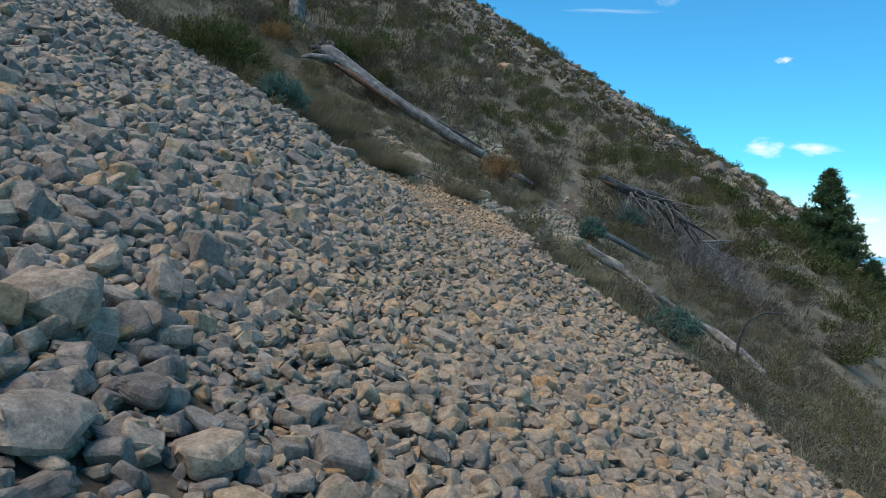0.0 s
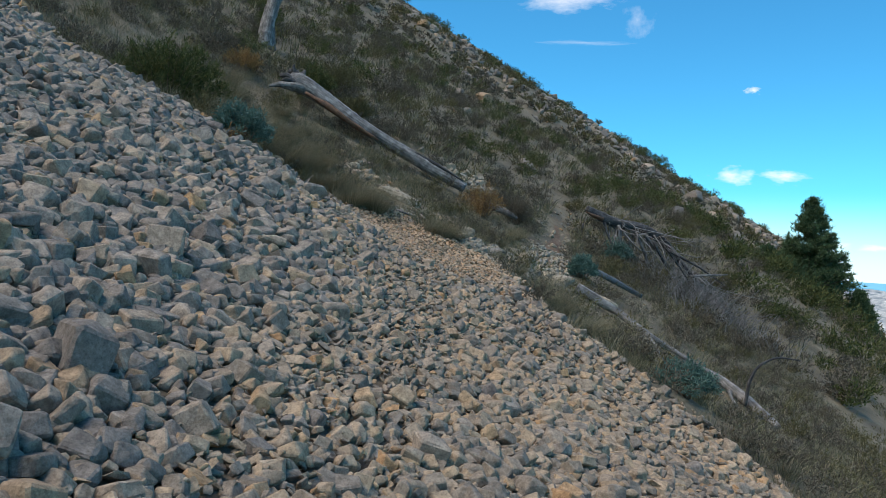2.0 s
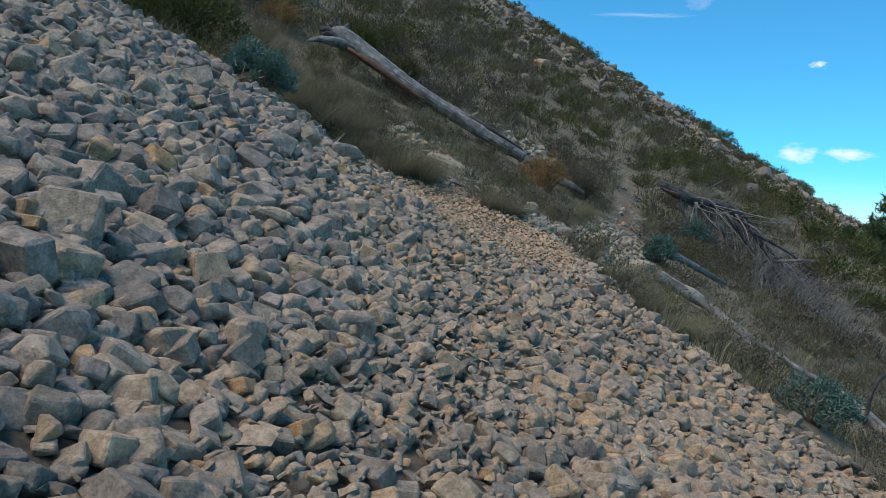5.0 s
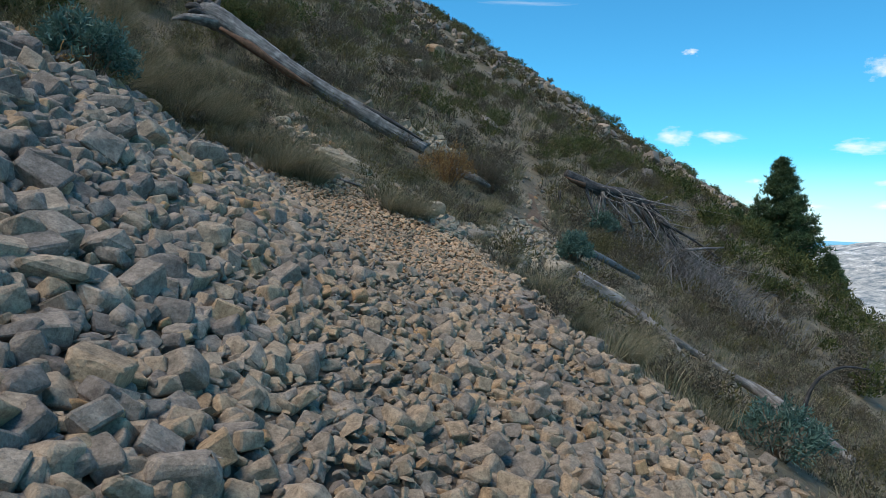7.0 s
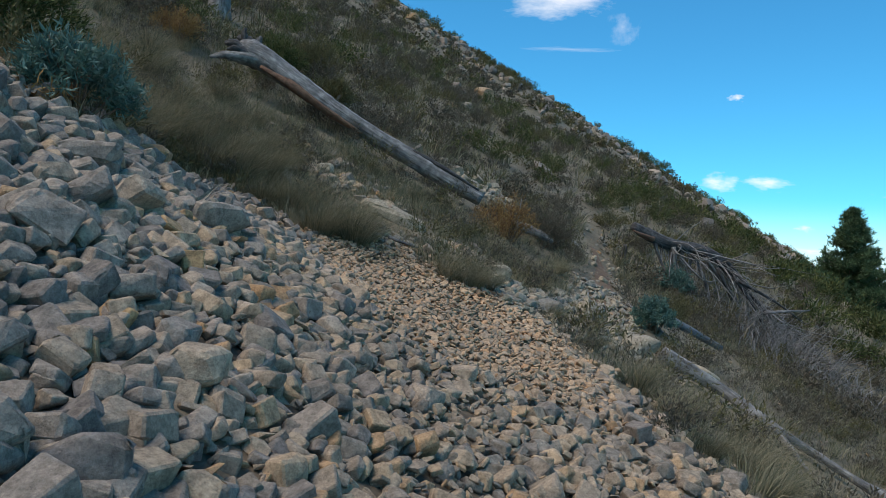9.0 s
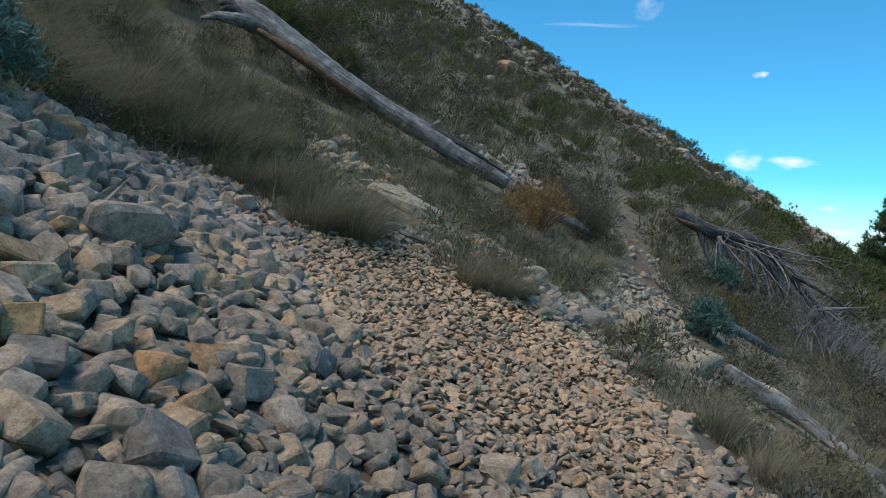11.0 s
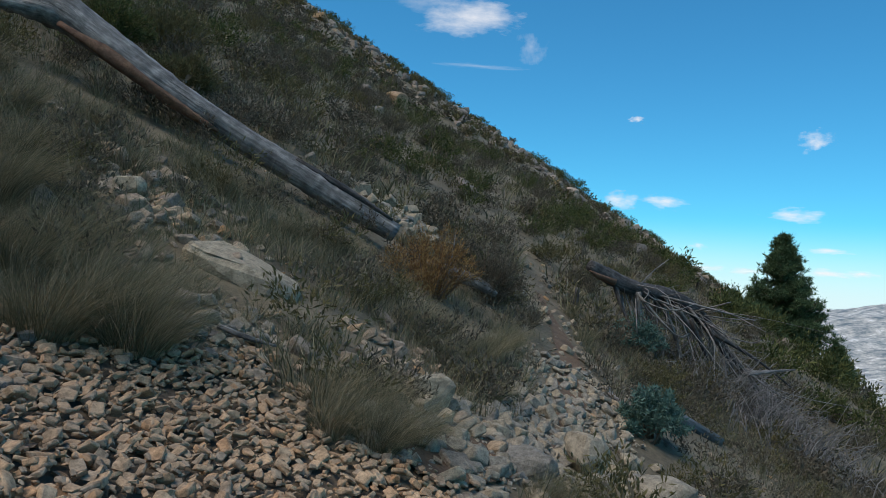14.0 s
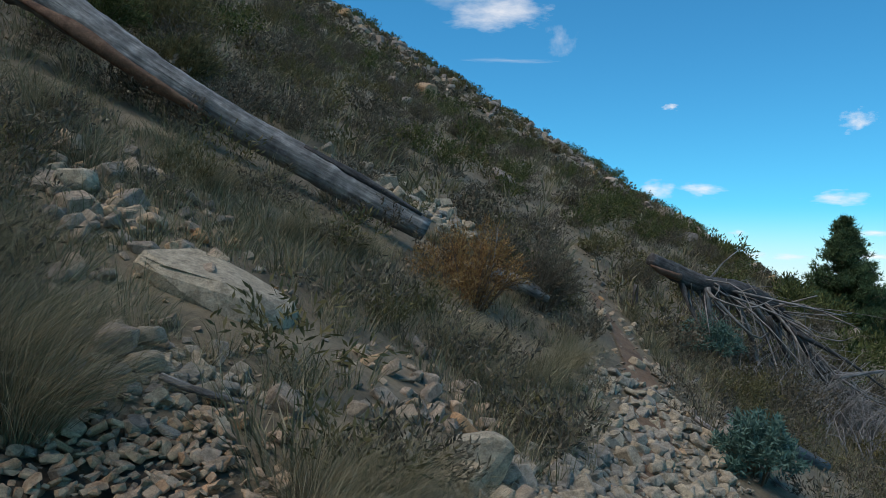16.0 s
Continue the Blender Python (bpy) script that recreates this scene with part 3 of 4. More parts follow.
def stone_field(r, cell, lo, hi, x0, x1, y0, y1, lift):
    x, y = spread(x0, x1, y0, y1, cell, r)
    k = inside(x + r.normal(0, 0.17, x.size), y + r.normal(0, 0.17, x.size), EDGE)
    x, y = x[k], y[k]
    s = lo * (hi / lo) ** (r.uniform(0, 1, x.size) ** 1.6)
    red, grey = redness(x, y), greyness(x, y)
    s = s * (1.08 + 0.15 * grey) * (1 - 0.5 * red) * (1 - 0.2 * trodden(x, y))
    z = height(x, y) - SUNK * rim(x, y) + s * (lift + r.uniform(-0.1, 0.14, x.size))
    return np.stack([x, y, z], 1), s, red + r.normal(0, 0.16, x.size), grey + r.normal(0, 0.25, x.size)


rs = np.random.default_rng(11)
fields_done = [stone_field(rs, 0.085, 0.085, 0.19, -4, 6, -2.5, 14, 0.14), stone_field(rs, 0.13, 0.1, 0.21, -9, -4, -2.5, 14, 0.16), stone_field(rs, 0.15, 0.12, 0.22, 6, 8.5, -2.5, 8, 0.16), stone_field(rs, 0.17, 0.11, 0.22, -7, 8, -2.5, 14, 0.28),
               stone_field(rs, 0.25, 0.15, 0.27, -22, -9, -3, 22, 0.15), stone_field(rs, 0.14, 0.12, 0.22, -5, 8.5, -6, -2.5, 0.16), stone_field(rs, 0.22, 0.16, 0.26, -9, -5, -6, -2.5, 0.15)]
place, size, red, grey = (np.concatenate([f[k] for f in fields_done]) for k in range(4))
is_red = red > 0.55
is_grey = (grey > 0.5) & ~is_red
for nm, sel, mt, lab, vs in (("grey_stones", is_grey, m_grey, "coarse loose grey limestone stones", STONES), ("tan_stones", ~is_grey & ~is_red, m_tan, "loose tan limestone stones", STONES + FLAT[:2]),
                             ("red_gravel", is_red, m_red, "reddish broken limestone chips", FLAT + STONES[:3])):
    tagged(part(nm, joined(nm, vs, place[sel], size[sel], mt, tilt=0.65, seed=3), scree), lab, kind="stuff")
x, y = spread(-1.6, 3.0, 8.8, 13.9, 0.052, rs)
k = inside(x + rs.normal(0, 0.14, x.size), y + rs.normal(0, 0.14, x.size), EDGE) & (redness(x, y) + rs.normal(0, 0.12, x.size) > 0.32)
s = 0.035 + 0.07 * rs.uniform(0, 1, k.sum()) ** 1.5
tagged(part("gravel_chips", joined("gravel_chips", FLAT + STONES[:2], np.stack([x[k], y[k], height(x[k], y[k]) - 0.07 * rim(x[k], y[k]) + 0.02 + s * 0.2], 1), s, m_red, tilt=0.7, seed=5), scree), "fine reddish stone chips", kind="stuff")

x, y = spread(-3.0, 4.2, -1.5, 12, 0.085, rs)
k = inside(x, y, EDGE) & (redness(x, y) < 0.5) & (rs.uniform(0, 1, x.size) < 0.45 + 0.55 * trodden(x, y))
s = rs.uniform(0.04, 0.1, k.sum())
tagged(part("pebbles", joined("pebbles", FLAT, np.stack([x[k], y[k], height(x[k], y[k]) - 0.08 * rim(x[k], y[k]) + 0.01 + 0.03 * trodden(x[k], y[k])], 1), s, m_tan, tilt=0.9, seed=6), scree), "small chips between the larger stones", kind="stuff")

# coarse stones that lie free, one by one, along the stretch walked
BIG_MESH = []
for k, (co, tri) in enumerate(BIG):
    bm = bmesh.new()
    vs = [bm.verts.new(c) for c in co]
    for f in tri:
        bm.faces.new([vs[j] for j in f])
    bmesh.ops.subdivide_edges(bm, edges=[e for e in bm.edges if e.calc_length() > 0.22], cuts=1, use_grid_fill=True)
    bmesh.ops.triangulate(bm, faces=bm.faces)
    rw = np.random.default_rng(700 + k)
    for v in bm.verts:
        v.co *= 1 + rw.normal(0, 0.018)
    bm.verts.index_update()
    co = np.array([v.co[:] for v in bm.verts])
    tri = np.array([[v.index for v in f.verts] for f in bm.faces])
    bm.free()
    BIG_MESH.append(mesh_from("stone", co, [tri], m_piece))
rb = np.random.default_rng(21)
made = 0
while made < 296:
    x, y = rb.uniform(-2.9, 2.6), rb.uniform(-1.6, 11.8)
    g = float(greyness(x, y))
    if not inside(np.array(x), np.array(y), EDGE) or rb.uniform() > 0.12 + 0.88 * g or float(redness(x, y)) > 0.5:
        continue
    s = rb.uniform(0.15, 0.25) + (0.13 * rb.uniform() ** 4 if g > 0.6 else 0)
    ob = part("stone", BIG_MESH[made % 8], scree)
    ob.matrix_basis = pose(x, y, float(height(x, y)) - SUNK * float(rim(np.array(x), np.array(y))) + s * 0.3, rb.uniform(-35, 35), rb.uniform(-35, 35), rb.uniform(0, 360)) @ Matrix.Diagonal((s, s, s, 1))
    made += 1

# ---- trail beyond the scree ----
pts = np.array(TRAIL, float)
tt = np.linspace(0, len(pts) - 3, 60)
cx, cy = np.interp(tt, np.arange(len(pts)), pts[:, 0]), np.interp(tt, np.arange(len(pts)), pts[:, 1])
dx, dy = np.gradient(cx), np.gradient(cy)
dn = np.hypot(dx, dy)
wid = np.where(cy > 18.5, 0.13, 0.2) + 0.05 * np.sin(tt * 2.3)
across = np.linspace(-1, 1, 6)
px = cx[:, None] + (dy / dn * wid)[:, None] * across
py = cy[:, None] - (dx / dn * wid)[:, None] * across
i = np.arange(px.size).reshape(px.shape)
q = np.stack([i[:-1, :-1], i[:-1, 1:], i[1:, 1:], i[1:, :-1]], -1).reshape(-1, 4)
trail = new("path", mesh_from("path", np.stack([px, py, height(px, py) + 0.02], -1).reshape(-1, 3), [q], m_dirt, smooth=True))
tagged(trail, "narrow trodden dirt path with pale loose stones", "path", kind="structure")
rt = np.random.default_rng(31)
x, y = spread(0.8, 8, 12, 29, 0.075, rt)
d = trail_distance(x, y)
k = ~inside(x, y, EDGE) & (d < 0.62 + rt.normal(0, 0.25, x.size)) & (rt.uniform(0, 1, x.size) < np.where(y < 18.3, 0.9, 0.05))
s = 0.045 * (0.24 / 0.045) ** (rt.uniform(0, 1, k.sum()) ** 1.7)
tagged(part("path_stones", joined("path_stones", STONES + FLAT, np.stack([x[k], y[k], height(x[k], y[k]) + s * 0.15], 1), s, m_pale, tilt=0.8, seed=8), trail), "pale loose stones", kind="stuff")

# rubble strewn over the hillside
def strewn(name, n, cx, cy, rx, ry, lo, hi, mat, seed, label):
    r = np.random.default_rng(seed)
    x, y = cx + rx * r.normal(size=n), cy + ry * r.normal(size=n)
    s = lo * (hi / lo) ** (r.uniform(0, 1, n) ** 2)
    ob = new(name, joined(name, STONES + FLAT, np.stack([x, y, height(x, y) + s * 0.12], 1), s, mat, tilt=0.8, seed=seed))
    return tagged(ob, label, "stones", kind="stuff")


strewn("hillside_rubble", 240, -0.95, 15.9, 0.45, 0.6, 0.08, 0.3, m_tan, 51, "pale stones strewn below the fallen log")
strewn("hillside_rubble", 160, 2.3, 22.4, 0.8, 0.8, 0.1, 0.4, m_pale, 52, "pale stones strewn above the fallen log")
strewn("hillside_rubble", 130, 1.5, 14.5, 0.4, 0.7, 0.06, 0.28, m_tan, 53, "pale broken stones among grass tussocks")
strewn("hillside_rubble", 190, 3.4, 14.5, 0.7, 0.7, 0.06, 0.24, m_pale, 54, "pale broken stones beside the path")
strewn("hillside_rubble", 60, 5.6, 24.2, 0.7, 1.2, 0.06, 0.25, m_tan, 55, "pale stones strewn over the upper path")
strewn("hillside_rubble", 160, -0.1, 13.9, 0.25, 0.2, 0.06, 0.16, m_pale, 56, "grey stones at the foot of a tussock")
ru = np.random.default_rng(60)
x, y = ru.uniform(-14, 50, 7000), 30 + 62 * ru.uniform(0, 1, 7000) ** 0.6
k = (ru.uniform(0, 1, x.size) < (0.1 + 0.75 * np.clip((y - 55) / 30, 0, 1)) * (0.45 + 0.75 * np.sin(x * 0.33 + 1.5 * np.sin(y * 0.17)))) & (y < 93)
s = 0.3 + 1.3 * ru.uniform(0, 1, k.sum()) ** 3
tagged(new("ridge_rocks", joined("ridge_rocks", STONES, np.stack([x[k], y[k], height(x[k], y[k]) + s * 0.05], 1), s, m_grey, tilt=0.6, seed=61)), "pale broken limestone along the ridge", "rocks", kind="stuff")

rp = np.random.default_rng(65)
x, y = rp.uniform(-4, 10, 9000), rp.uniform(5, 21, 9000)
k = ~inside(x, y, EDGE) & (rp.uniform(0, 1, x.size) < 0.35 + 0.5 * np.exp(-(trail_distance(x, y) / 0.9) ** 2))
s = 0.025 + 0.1 * rp.uniform(0, 1, k.sum()) ** 3
tagged(new("hillside_pebbles", joined("hillside_pebbles", FLAT, np.stack([x[k], y[k], height(x[k], y[k]) + 0.005], 1), s, m_tan, tilt=0.7, seed=66)), "small pale chips scattered over bare soil", "stones", kind="stuff")

# ---- boulders ----
def boulder(name, x, y, s, seed, mat, label, lift=0.2, flat=0.6, turn=0, lean=(0, 0)):
    co, tri = hull(26, flat, seed, 0.04)
    ob = new(name, mesh_from(name, co, [tri], mat))
    low = SUNK * float(rim(np.array(x), np.array(y)))
    ob.matrix_world = pose(x, y, float(height(x, y)) - low + s * lift, lean[0], lean[1], turn) @ Matrix.Diagonal((s, s, s, 1))
    return tagged(ob, label, "boulder")


boulder("boulder", 4.0, 14.7, 0.75, 101, m_pale_piece, "rounded yellowish limestone boulder beside the path", 0.15, 0.7)
boulder("boulder", 3.95, 14.1, 0.42, 102, m_pale_piece, "small pale boulder below a yellowish one", 0.15)
boulder("boulder", 5.2, 15.2, 0.75, 103, m_pale_piece, "flat pale wedge of limestone behind a fallen branch", 0.2, 0.3, 20, (0, 25))
boulder("boulder", 4.75, 15.4, 0.35, 104, m_pale_piece, "small pale stone beside the fallen branch", 0.2)
boulder("boulder", 3.05, 14.3, 0.62, 105, m_pale_piece, "upright grey limestone block at the path", 0.3, 0.7, 40, (10, 30))
boulder("boulder", 2.95, 13.75, 0.38, 106, m_pale_piece, "square pale stone at the path", 0.25, 0.8)
boulder("boulder", 2.25, 13.4, 0.55, 107, m_pale_piece, "grey boulder at the lip of the gravel", 0.15, 0.5)
boulder("boulder", 0.05, 15.25, 1.35, 108, m_pale_piece, "long pale limestone slab set in the grass", -0.05, 0.32, -14, (0, 25))
boulder("boulder", 1.6, 13.95, 0.5, 109, m_pale_piece, "pale limestone block among the tussocks", 0.2, 0.7, 10)
boulder("boulder", -0.1, 13.85, 0.24, 110, m_pale_piece, "pale stone at the foot of a tussock", 0.3)
boulder("boulder", -0.27, 13.95, 0.26, 111, m_piece, "grey stone at the foot of a tussock", 0.35, 0.9)
boulder("boulder", -0.15, 14.1, 0.22, 112, m_pale_piece, "pale stone resting on others", 0.4)
boulder("boulder", -1.2, 15.9, 0.42, 113, m_pale_piece, "pale stone on the grassy bank", 0.2)
boulder("boulder", -1.78, 8.15, 0.5, 114, m_piece, "flat dark grey slab on the scree's lip", 0.25, 0.4, 20)
boulder("boulder", -0.98, 4.95, 0.42, 115, m_piece, "pale grey flat slab among the scree", 0.25, 0.4, 30)
boulder("boulder", -0.51, 5.2, 0.24, 116, m_piece, "brown-faced stone among the scree", 0.4, 0.8)
boulder("boulder", -1.02, -1.0, 0.52, 117, m_piece, "large grey boulder with a flat face", 0.25, 0.6, 15)
boulder("boulder", -0.62, -1.8, 0.48, 118, m_piece, "large grey boulder among rubble", 0.2, 0.55, 60)
boulder("boulder", -0.5, -1.3, 0.34, 119, m_piece, "long grey stone lying on rubble", 0.3, 0.45, -30)
boulder("boulder", -0.69, 5.6, 0.36, 120, m_piece, "large grey angular boulder in the scree", 0.2, 0.75, 40)
boulder("boulder", -0.6, 6.45, 0.34, 121, m_piece, "grey upright boulder in the scree", 0.3, 0.8, 10)
boulder("boulder", -1.15, 8.8, 0.62, 122, m_piece, "large flat grey block on the scree", 0.2, 0.45, 50)
boulder("boulder", -0.18, 4.0, 0.3, 123, m_piece, "squared grey stone among rubble", 0.3, 0.8)
boulder("boulder", -0.55, 3.1, 0.3, 124, m_piece, "squared grey stone among rubble", 0.3, 0.8, 70)

# ---- fallen log ----
log = new("fallen_log")
log.location = (-0.7, 19.1, float(height(-0.7, 19.1)))
LOG = [(-3.5, 19.28, 6.95), (-3.25, 19.25, 6.84), (-2.9, 19.2, 6.67), (-2.2, 19.15, 6.22), (-1.5, 19.15, 5.78), (-0.8, 19.15, 5.38), (-0.1, 19.15, 5.0), (0.55, 19.15, 4.68), (1.2, 19.15, 4.34), (1.82, 19.15, 4.03)]
LOG = [(x, y, max(z, float(height(x, y)) + 0.1)) for x, y, z in LOG]


def local(points, ob):
    return [tuple(Vector(p) - ob.location) for p in points]


part("trunk", tube_mesh("trunk", local(LOG, log), (0.2, 0.27, 0.25, 0.22, 0.2, 0.19, 0.185, 0.19, 0.18, 0.15), m_dead, sides=18, lumps=0.07, steps=6, seed=2), log)
ROOTS = [([(-3.0, 19.15, 6.62), (-3.4, 19.05, 6.68), (-3.8, 18.98, 6.68), (-4.05, 18.95, 6.62)], (0.16, 0.13, 0.09, 0.03)), ([(-3.25, 19.3, 6.95), (-3.4, 19.35, 7.14), (-3.6, 19.4, 7.2)], (0.2, 0.13, 0.05)),
         ([(-3.1, 19.3, 6.85), (-3.18, 19.4, 7.08), (-3.12, 19.45, 7.26)], (0.17, 0.1, 0.03)), ([(-3.4, 19.2, 6.85), (-3.6, 19.1, 6.98), (-3.8, 19.1, 6.98)], (0.15, 0.1, 0.03)),
         ([(-3.35, 19.25, 7.0), (-3.42, 19.2, 7.2), (-3.4, 19.15, 7.34)], (0.09, 0.06, 0.02)), ([(-3.3, 19.1, 6.8), (-3.55, 19.0, 6.85), (-3.72, 19.0, 6.82)], (0.1, 0.07, 0.02))]
for k, (pp, rr) in enumerate(ROOTS):
    part("root", tube_mesh("root", local(pp, log), rr, m_dark_dead if k else m_dead, sides=9, lumps=0.3, steps=5, seed=k), log)
part("broken_tip", tube_mesh("broken_tip", local([(2.3, 19.25, 3.62), (2.8, 19.3, 3.5), (3.15, 19.3, 3.38), (3.45, 19.3, 3.22)], log), (0.05, 0.1, 0.1, 0.05), m_dead, sides=9, lumps=0.12, steps=4, seed=9), log)
part("split", tube_mesh("split", local([(0.3, 19.05, 4.98), (1.0, 19.05, 4.62), (1.75, 19.05, 4.22)], log), (0.03, 0.06, 0.02), m_dark_dead, sides=6, lumps=0.2), log, "dark split in the grey wood")
part("rotten_flank", tube_mesh("rotten_flank", local([(-3.0, 18.98, 6.5), (-2.4, 18.95, 6.18), (-1.5, 18.96, 5.62), (-0.8, 18.97, 5.25)], log), (0.04, 0.09, 0.075, 0.02), m_rot, sides=8, lumps=0.35), log, "crumbling red-brown wood")
tagged(log, "long weathered grey fallen tree trunk with torn roots", "log")

# ---- dead fallen pine with bare branches ----
dead = new("dead_tree")
dead.location = (7.9, 23.2, float(height(7.9, 23.2)))
TRUNK = [(6.34, 22.9, 3.9), (6.85, 23.06, 3.69), (7.6, 23.22, 3.47), (8.38, 23.39, 3.37), (9.07, 23.55, 3.11), (9.66, 23.71, 2.67), (10.26, 23.88, 2.1), (11.02, 24.04, 1.41), (11.78, 24.2, 0.98)]
part("trunk", tube_mesh("trunk", local(TRUNK, dead), (0.11, 0.16, 0.18, 0.18, 0.15, 0.12, 0.08, 0.05, 0.03), m_dark_dead, sides=12, lumps=0.14, steps=6, seed=4), dead)
part("torn_end", tube_mesh("torn_end", local([(6.95, 22.95, 3.58), (6.55, 22.85, 3.68), (6.3, 22.75, 3.78)], dead), (0.07, 0.06, 0.02), m_rot, sides=8, lumps=0.25), dead, "torn red-brown wood")
BOUGHS = [[(7.54, 23.1, 3.42), (7.63, 23.13, 2.87), (7.81, 23.17, 2.24), (7.91, 23.2, 1.9)], [(8.17, 23.2, 3.21), (8.6, 23.33, 2.46), (8.93, 23.47, 1.69), (9.5, 23.6, 1.3)],
         [(8.51, 23.2, 3.16), (9.17, 23.4, 2.46), (9.85, 23.6, 1.79)], [(8.86, 23.2, 2.9), (9.47, 23.4, 1.92), (9.86, 23.6, 1.13)], [(9.33, 23.2, 2.7), (10.07, 23.4, 1.83), (10.71, 23.6, 0.92)],
         [(9.45, 23.2, 2.6), (10.66, 23.4, 2.06), (11.65, 23.6, 1.49)], [(10.3, 23.3, 1.75), (11.0, 23.4, 1.83), (11.75, 23.6, 1.88)], [(7.59, 23.2, 3.51), (8.03, 23.4, 3.9), (8.48, 23.6, 4.19)],
         [(7.0, 23.1, 3.6), (7.1, 22.9, 3.1), (7.3, 22.7, 2.6)]]
BOUGH_R = [(0.09, 0.07, 0.06, 0.04), (0.06, 0.05, 0.04, 0.02), (0.05, 0.04, 0.02), (0.05, 0.035, 0.02), (0.05, 0.035, 0.015), (0.05, 0.035, 0.015), (0.05, 0.04, 0.02), (0.02, 0.014, 0.006), (0.06, 0.04, 0.02)]
rd = np.random.default_rng(71)
for k, (pp, rr) in enumerate(zip(BOUGHS, BOUGH_R)):
    limb = part("branch", tube_mesh("branch", local(pp, dead), rr, m_dead if k in (0, 1, 2, 6, 7) else m_dark_dead, sides=7, lumps=0.08, seed=k), dead)
twigs = []
for k in range(230):
    f = rd.uniform(1.6, 7.8)
    j = int(f)
    a = np.array(TRUNK[j]) + (np.array(TRUNK[j + 1]) - np.array(TRUNK[j])) * (f - j) + rd.normal(0, 0.08, 3)
    ln = rd.uniform(0.4, 1.9)
    dr = np.array([rd.normal(0.4, 0.5), rd.normal(-0.1, 0.55), min(rd.normal(-0.75, 0.4), -0.15)])
    b = a + dr * ln * 0.5 + rd.normal(0, 0.16, 3)
    c = b + (dr + rd.normal(0, 0.6, 3)) * ln * 0.5
    low = float(height(c[0], c[1])) + 0.03
    c[2] = max(c[2], low)
    b[2] = max(b[2], float(height(b[0], b[1])) + 0.05)
    w = 0.008 + 0.03 * rd.uniform() ** 3
    twigs.append(tube(local([a, b, c], dead), (w, w * 0.7, w * 0.25), sides=4, steps=3))
    if k % 2:
        e = b + np.array([rd.normal(0.3, 0.4), rd.normal(0, 0.4), rd.normal(-0.3, 0.4)]) * ln * 0.5
        e[2] = max(e[2], float(height(e[0], e[1])) + 0.03)
        twigs.append(tube(local([b, (b + e) / 2 + rd.normal(0, 0.03, 3), e], dead), (w * 0.6, w * 0.4, w * 0.2), sides=4, steps=2))
tagged(part("twig_tangle", join_tubes("twig_tangle", twigs, m_dead), dead), "tangle of thin bare grey twigs", kind="stuff")
tagged(dead, "fallen dead pine with bare hanging branches", "dead tree")

brush = new("brushwood")
brush.location = (11.2, 23.2, float(height(11.2, 23.2)))
twigs = []
for k in range(950):
    x0, y0 = rd.normal(10.7, 1.4), rd.normal(23.0, 0.9)
    z0 = float(height(x0, y0))
    az, ln = rd.uniform(0, 6.283), rd.uniform(0.5, 1.5)
    tip = (x0 + math.cos(az) * ln * 0.6, y0 + math.sin(az) * ln * 0.6, z0 + ln * rd.uniform(0.3, 0.9))
    mid = (x0 + math.cos(az) * ln * 0.2, y0 + math.sin(az) * ln * 0.2, z0 + ln * 0.4)
    w = rd.uniform(0.008, 0.018)
    twigs.append(tube(local([(x0, y0, z0 - 0.03), mid, tip], brush), (w, w * 0.7, w * 0.3), sides=3, steps=2))
tagged(part("twig_tangle", join_tubes("twig_tangle", twigs, m_dead), brush), kind="stuff")
tagged(brush, "thicket of bare grey dead twigs below the fallen tree", "brushwood")

# ---- other dead wood ----
def wood(name, points, radii, mat, label, category, sides=10, lumps=0.1, seed=0, extra=()):
    ob = new(name)
    ob.location = points[0]
    part("trunk" if max(radii) > 0.1 else "stem", tube_mesh("stem", local(points, ob), radii, mat, sides=sides, lumps=lumps, steps=6, seed=seed), ob)
    for k, (pp, rr) in enumerate(extra):
        part("branch", tube_mesh("branch", local(pp, ob), rr, mat, sides=6, lumps=0.08, seed=k), ob)
    return tagged(ob, label, category)


def on_slope(points, lift):
    return [(x, y, float(height(x, y)) + lift) for x, y in points]


wood("fallen_branch", on_slope([(4.35, 14.75), (4.9, 14.7), (5.35, 14.6), (5.92, 14.02)], 0.2) + on_slope([(6.4, 14.02), (6.97, 13.72), (7.4, 13.5), (7.7, 12.7), (7.8, 11.6)], 0.16),
     (0.13, 0.11, 0.09, 0.08, 0.065, 0.06, 0.1, 0.115, 0.06), m_dead, "long grey fallen branch bent over the slope", "branch", seed=3,
     extra=[([(5.92, 14.0, 0.42), (5.95, 13.7, 0.3), (6.02, 13.3, 0.05)], (0.06, 0.04, 0.02)), ([(7.5, 13.2, -0.55), (7.35, 12.8, -0.6), (7.3, 12.3, -0.75)], (0.06, 0.04, 0.02))])
wood("curved_twig", [(7.53, 12.5, -0.72), (7.6, 12.5, -0.2), (7.78, 12.5, 0.12), (8.16, 12.5, 0.31), (8.65, 12.5, 0.28)], (0.04, 0.036, 0.03, 0.024, 0.012), m_dark_dead, "dark bent dead twig rising from dry grass", "twig", sides=6, lumps=0.05)
wood("grey_log", [(5.45, 18.35, float(height(5.45, 18.35)) + 0.06), (6.3, 18.7, float(height(6.3, 18.7)) + 0.07), (7.25, 19.15, float(height(7.25, 19.15)) + 0.06)], (0.1, 0.1, 0.08), m_blue_wood, "straight blue-grey log lying beside a green plant", "log", lumps=0.06)
sz = float(height(-5.6, 25.2))
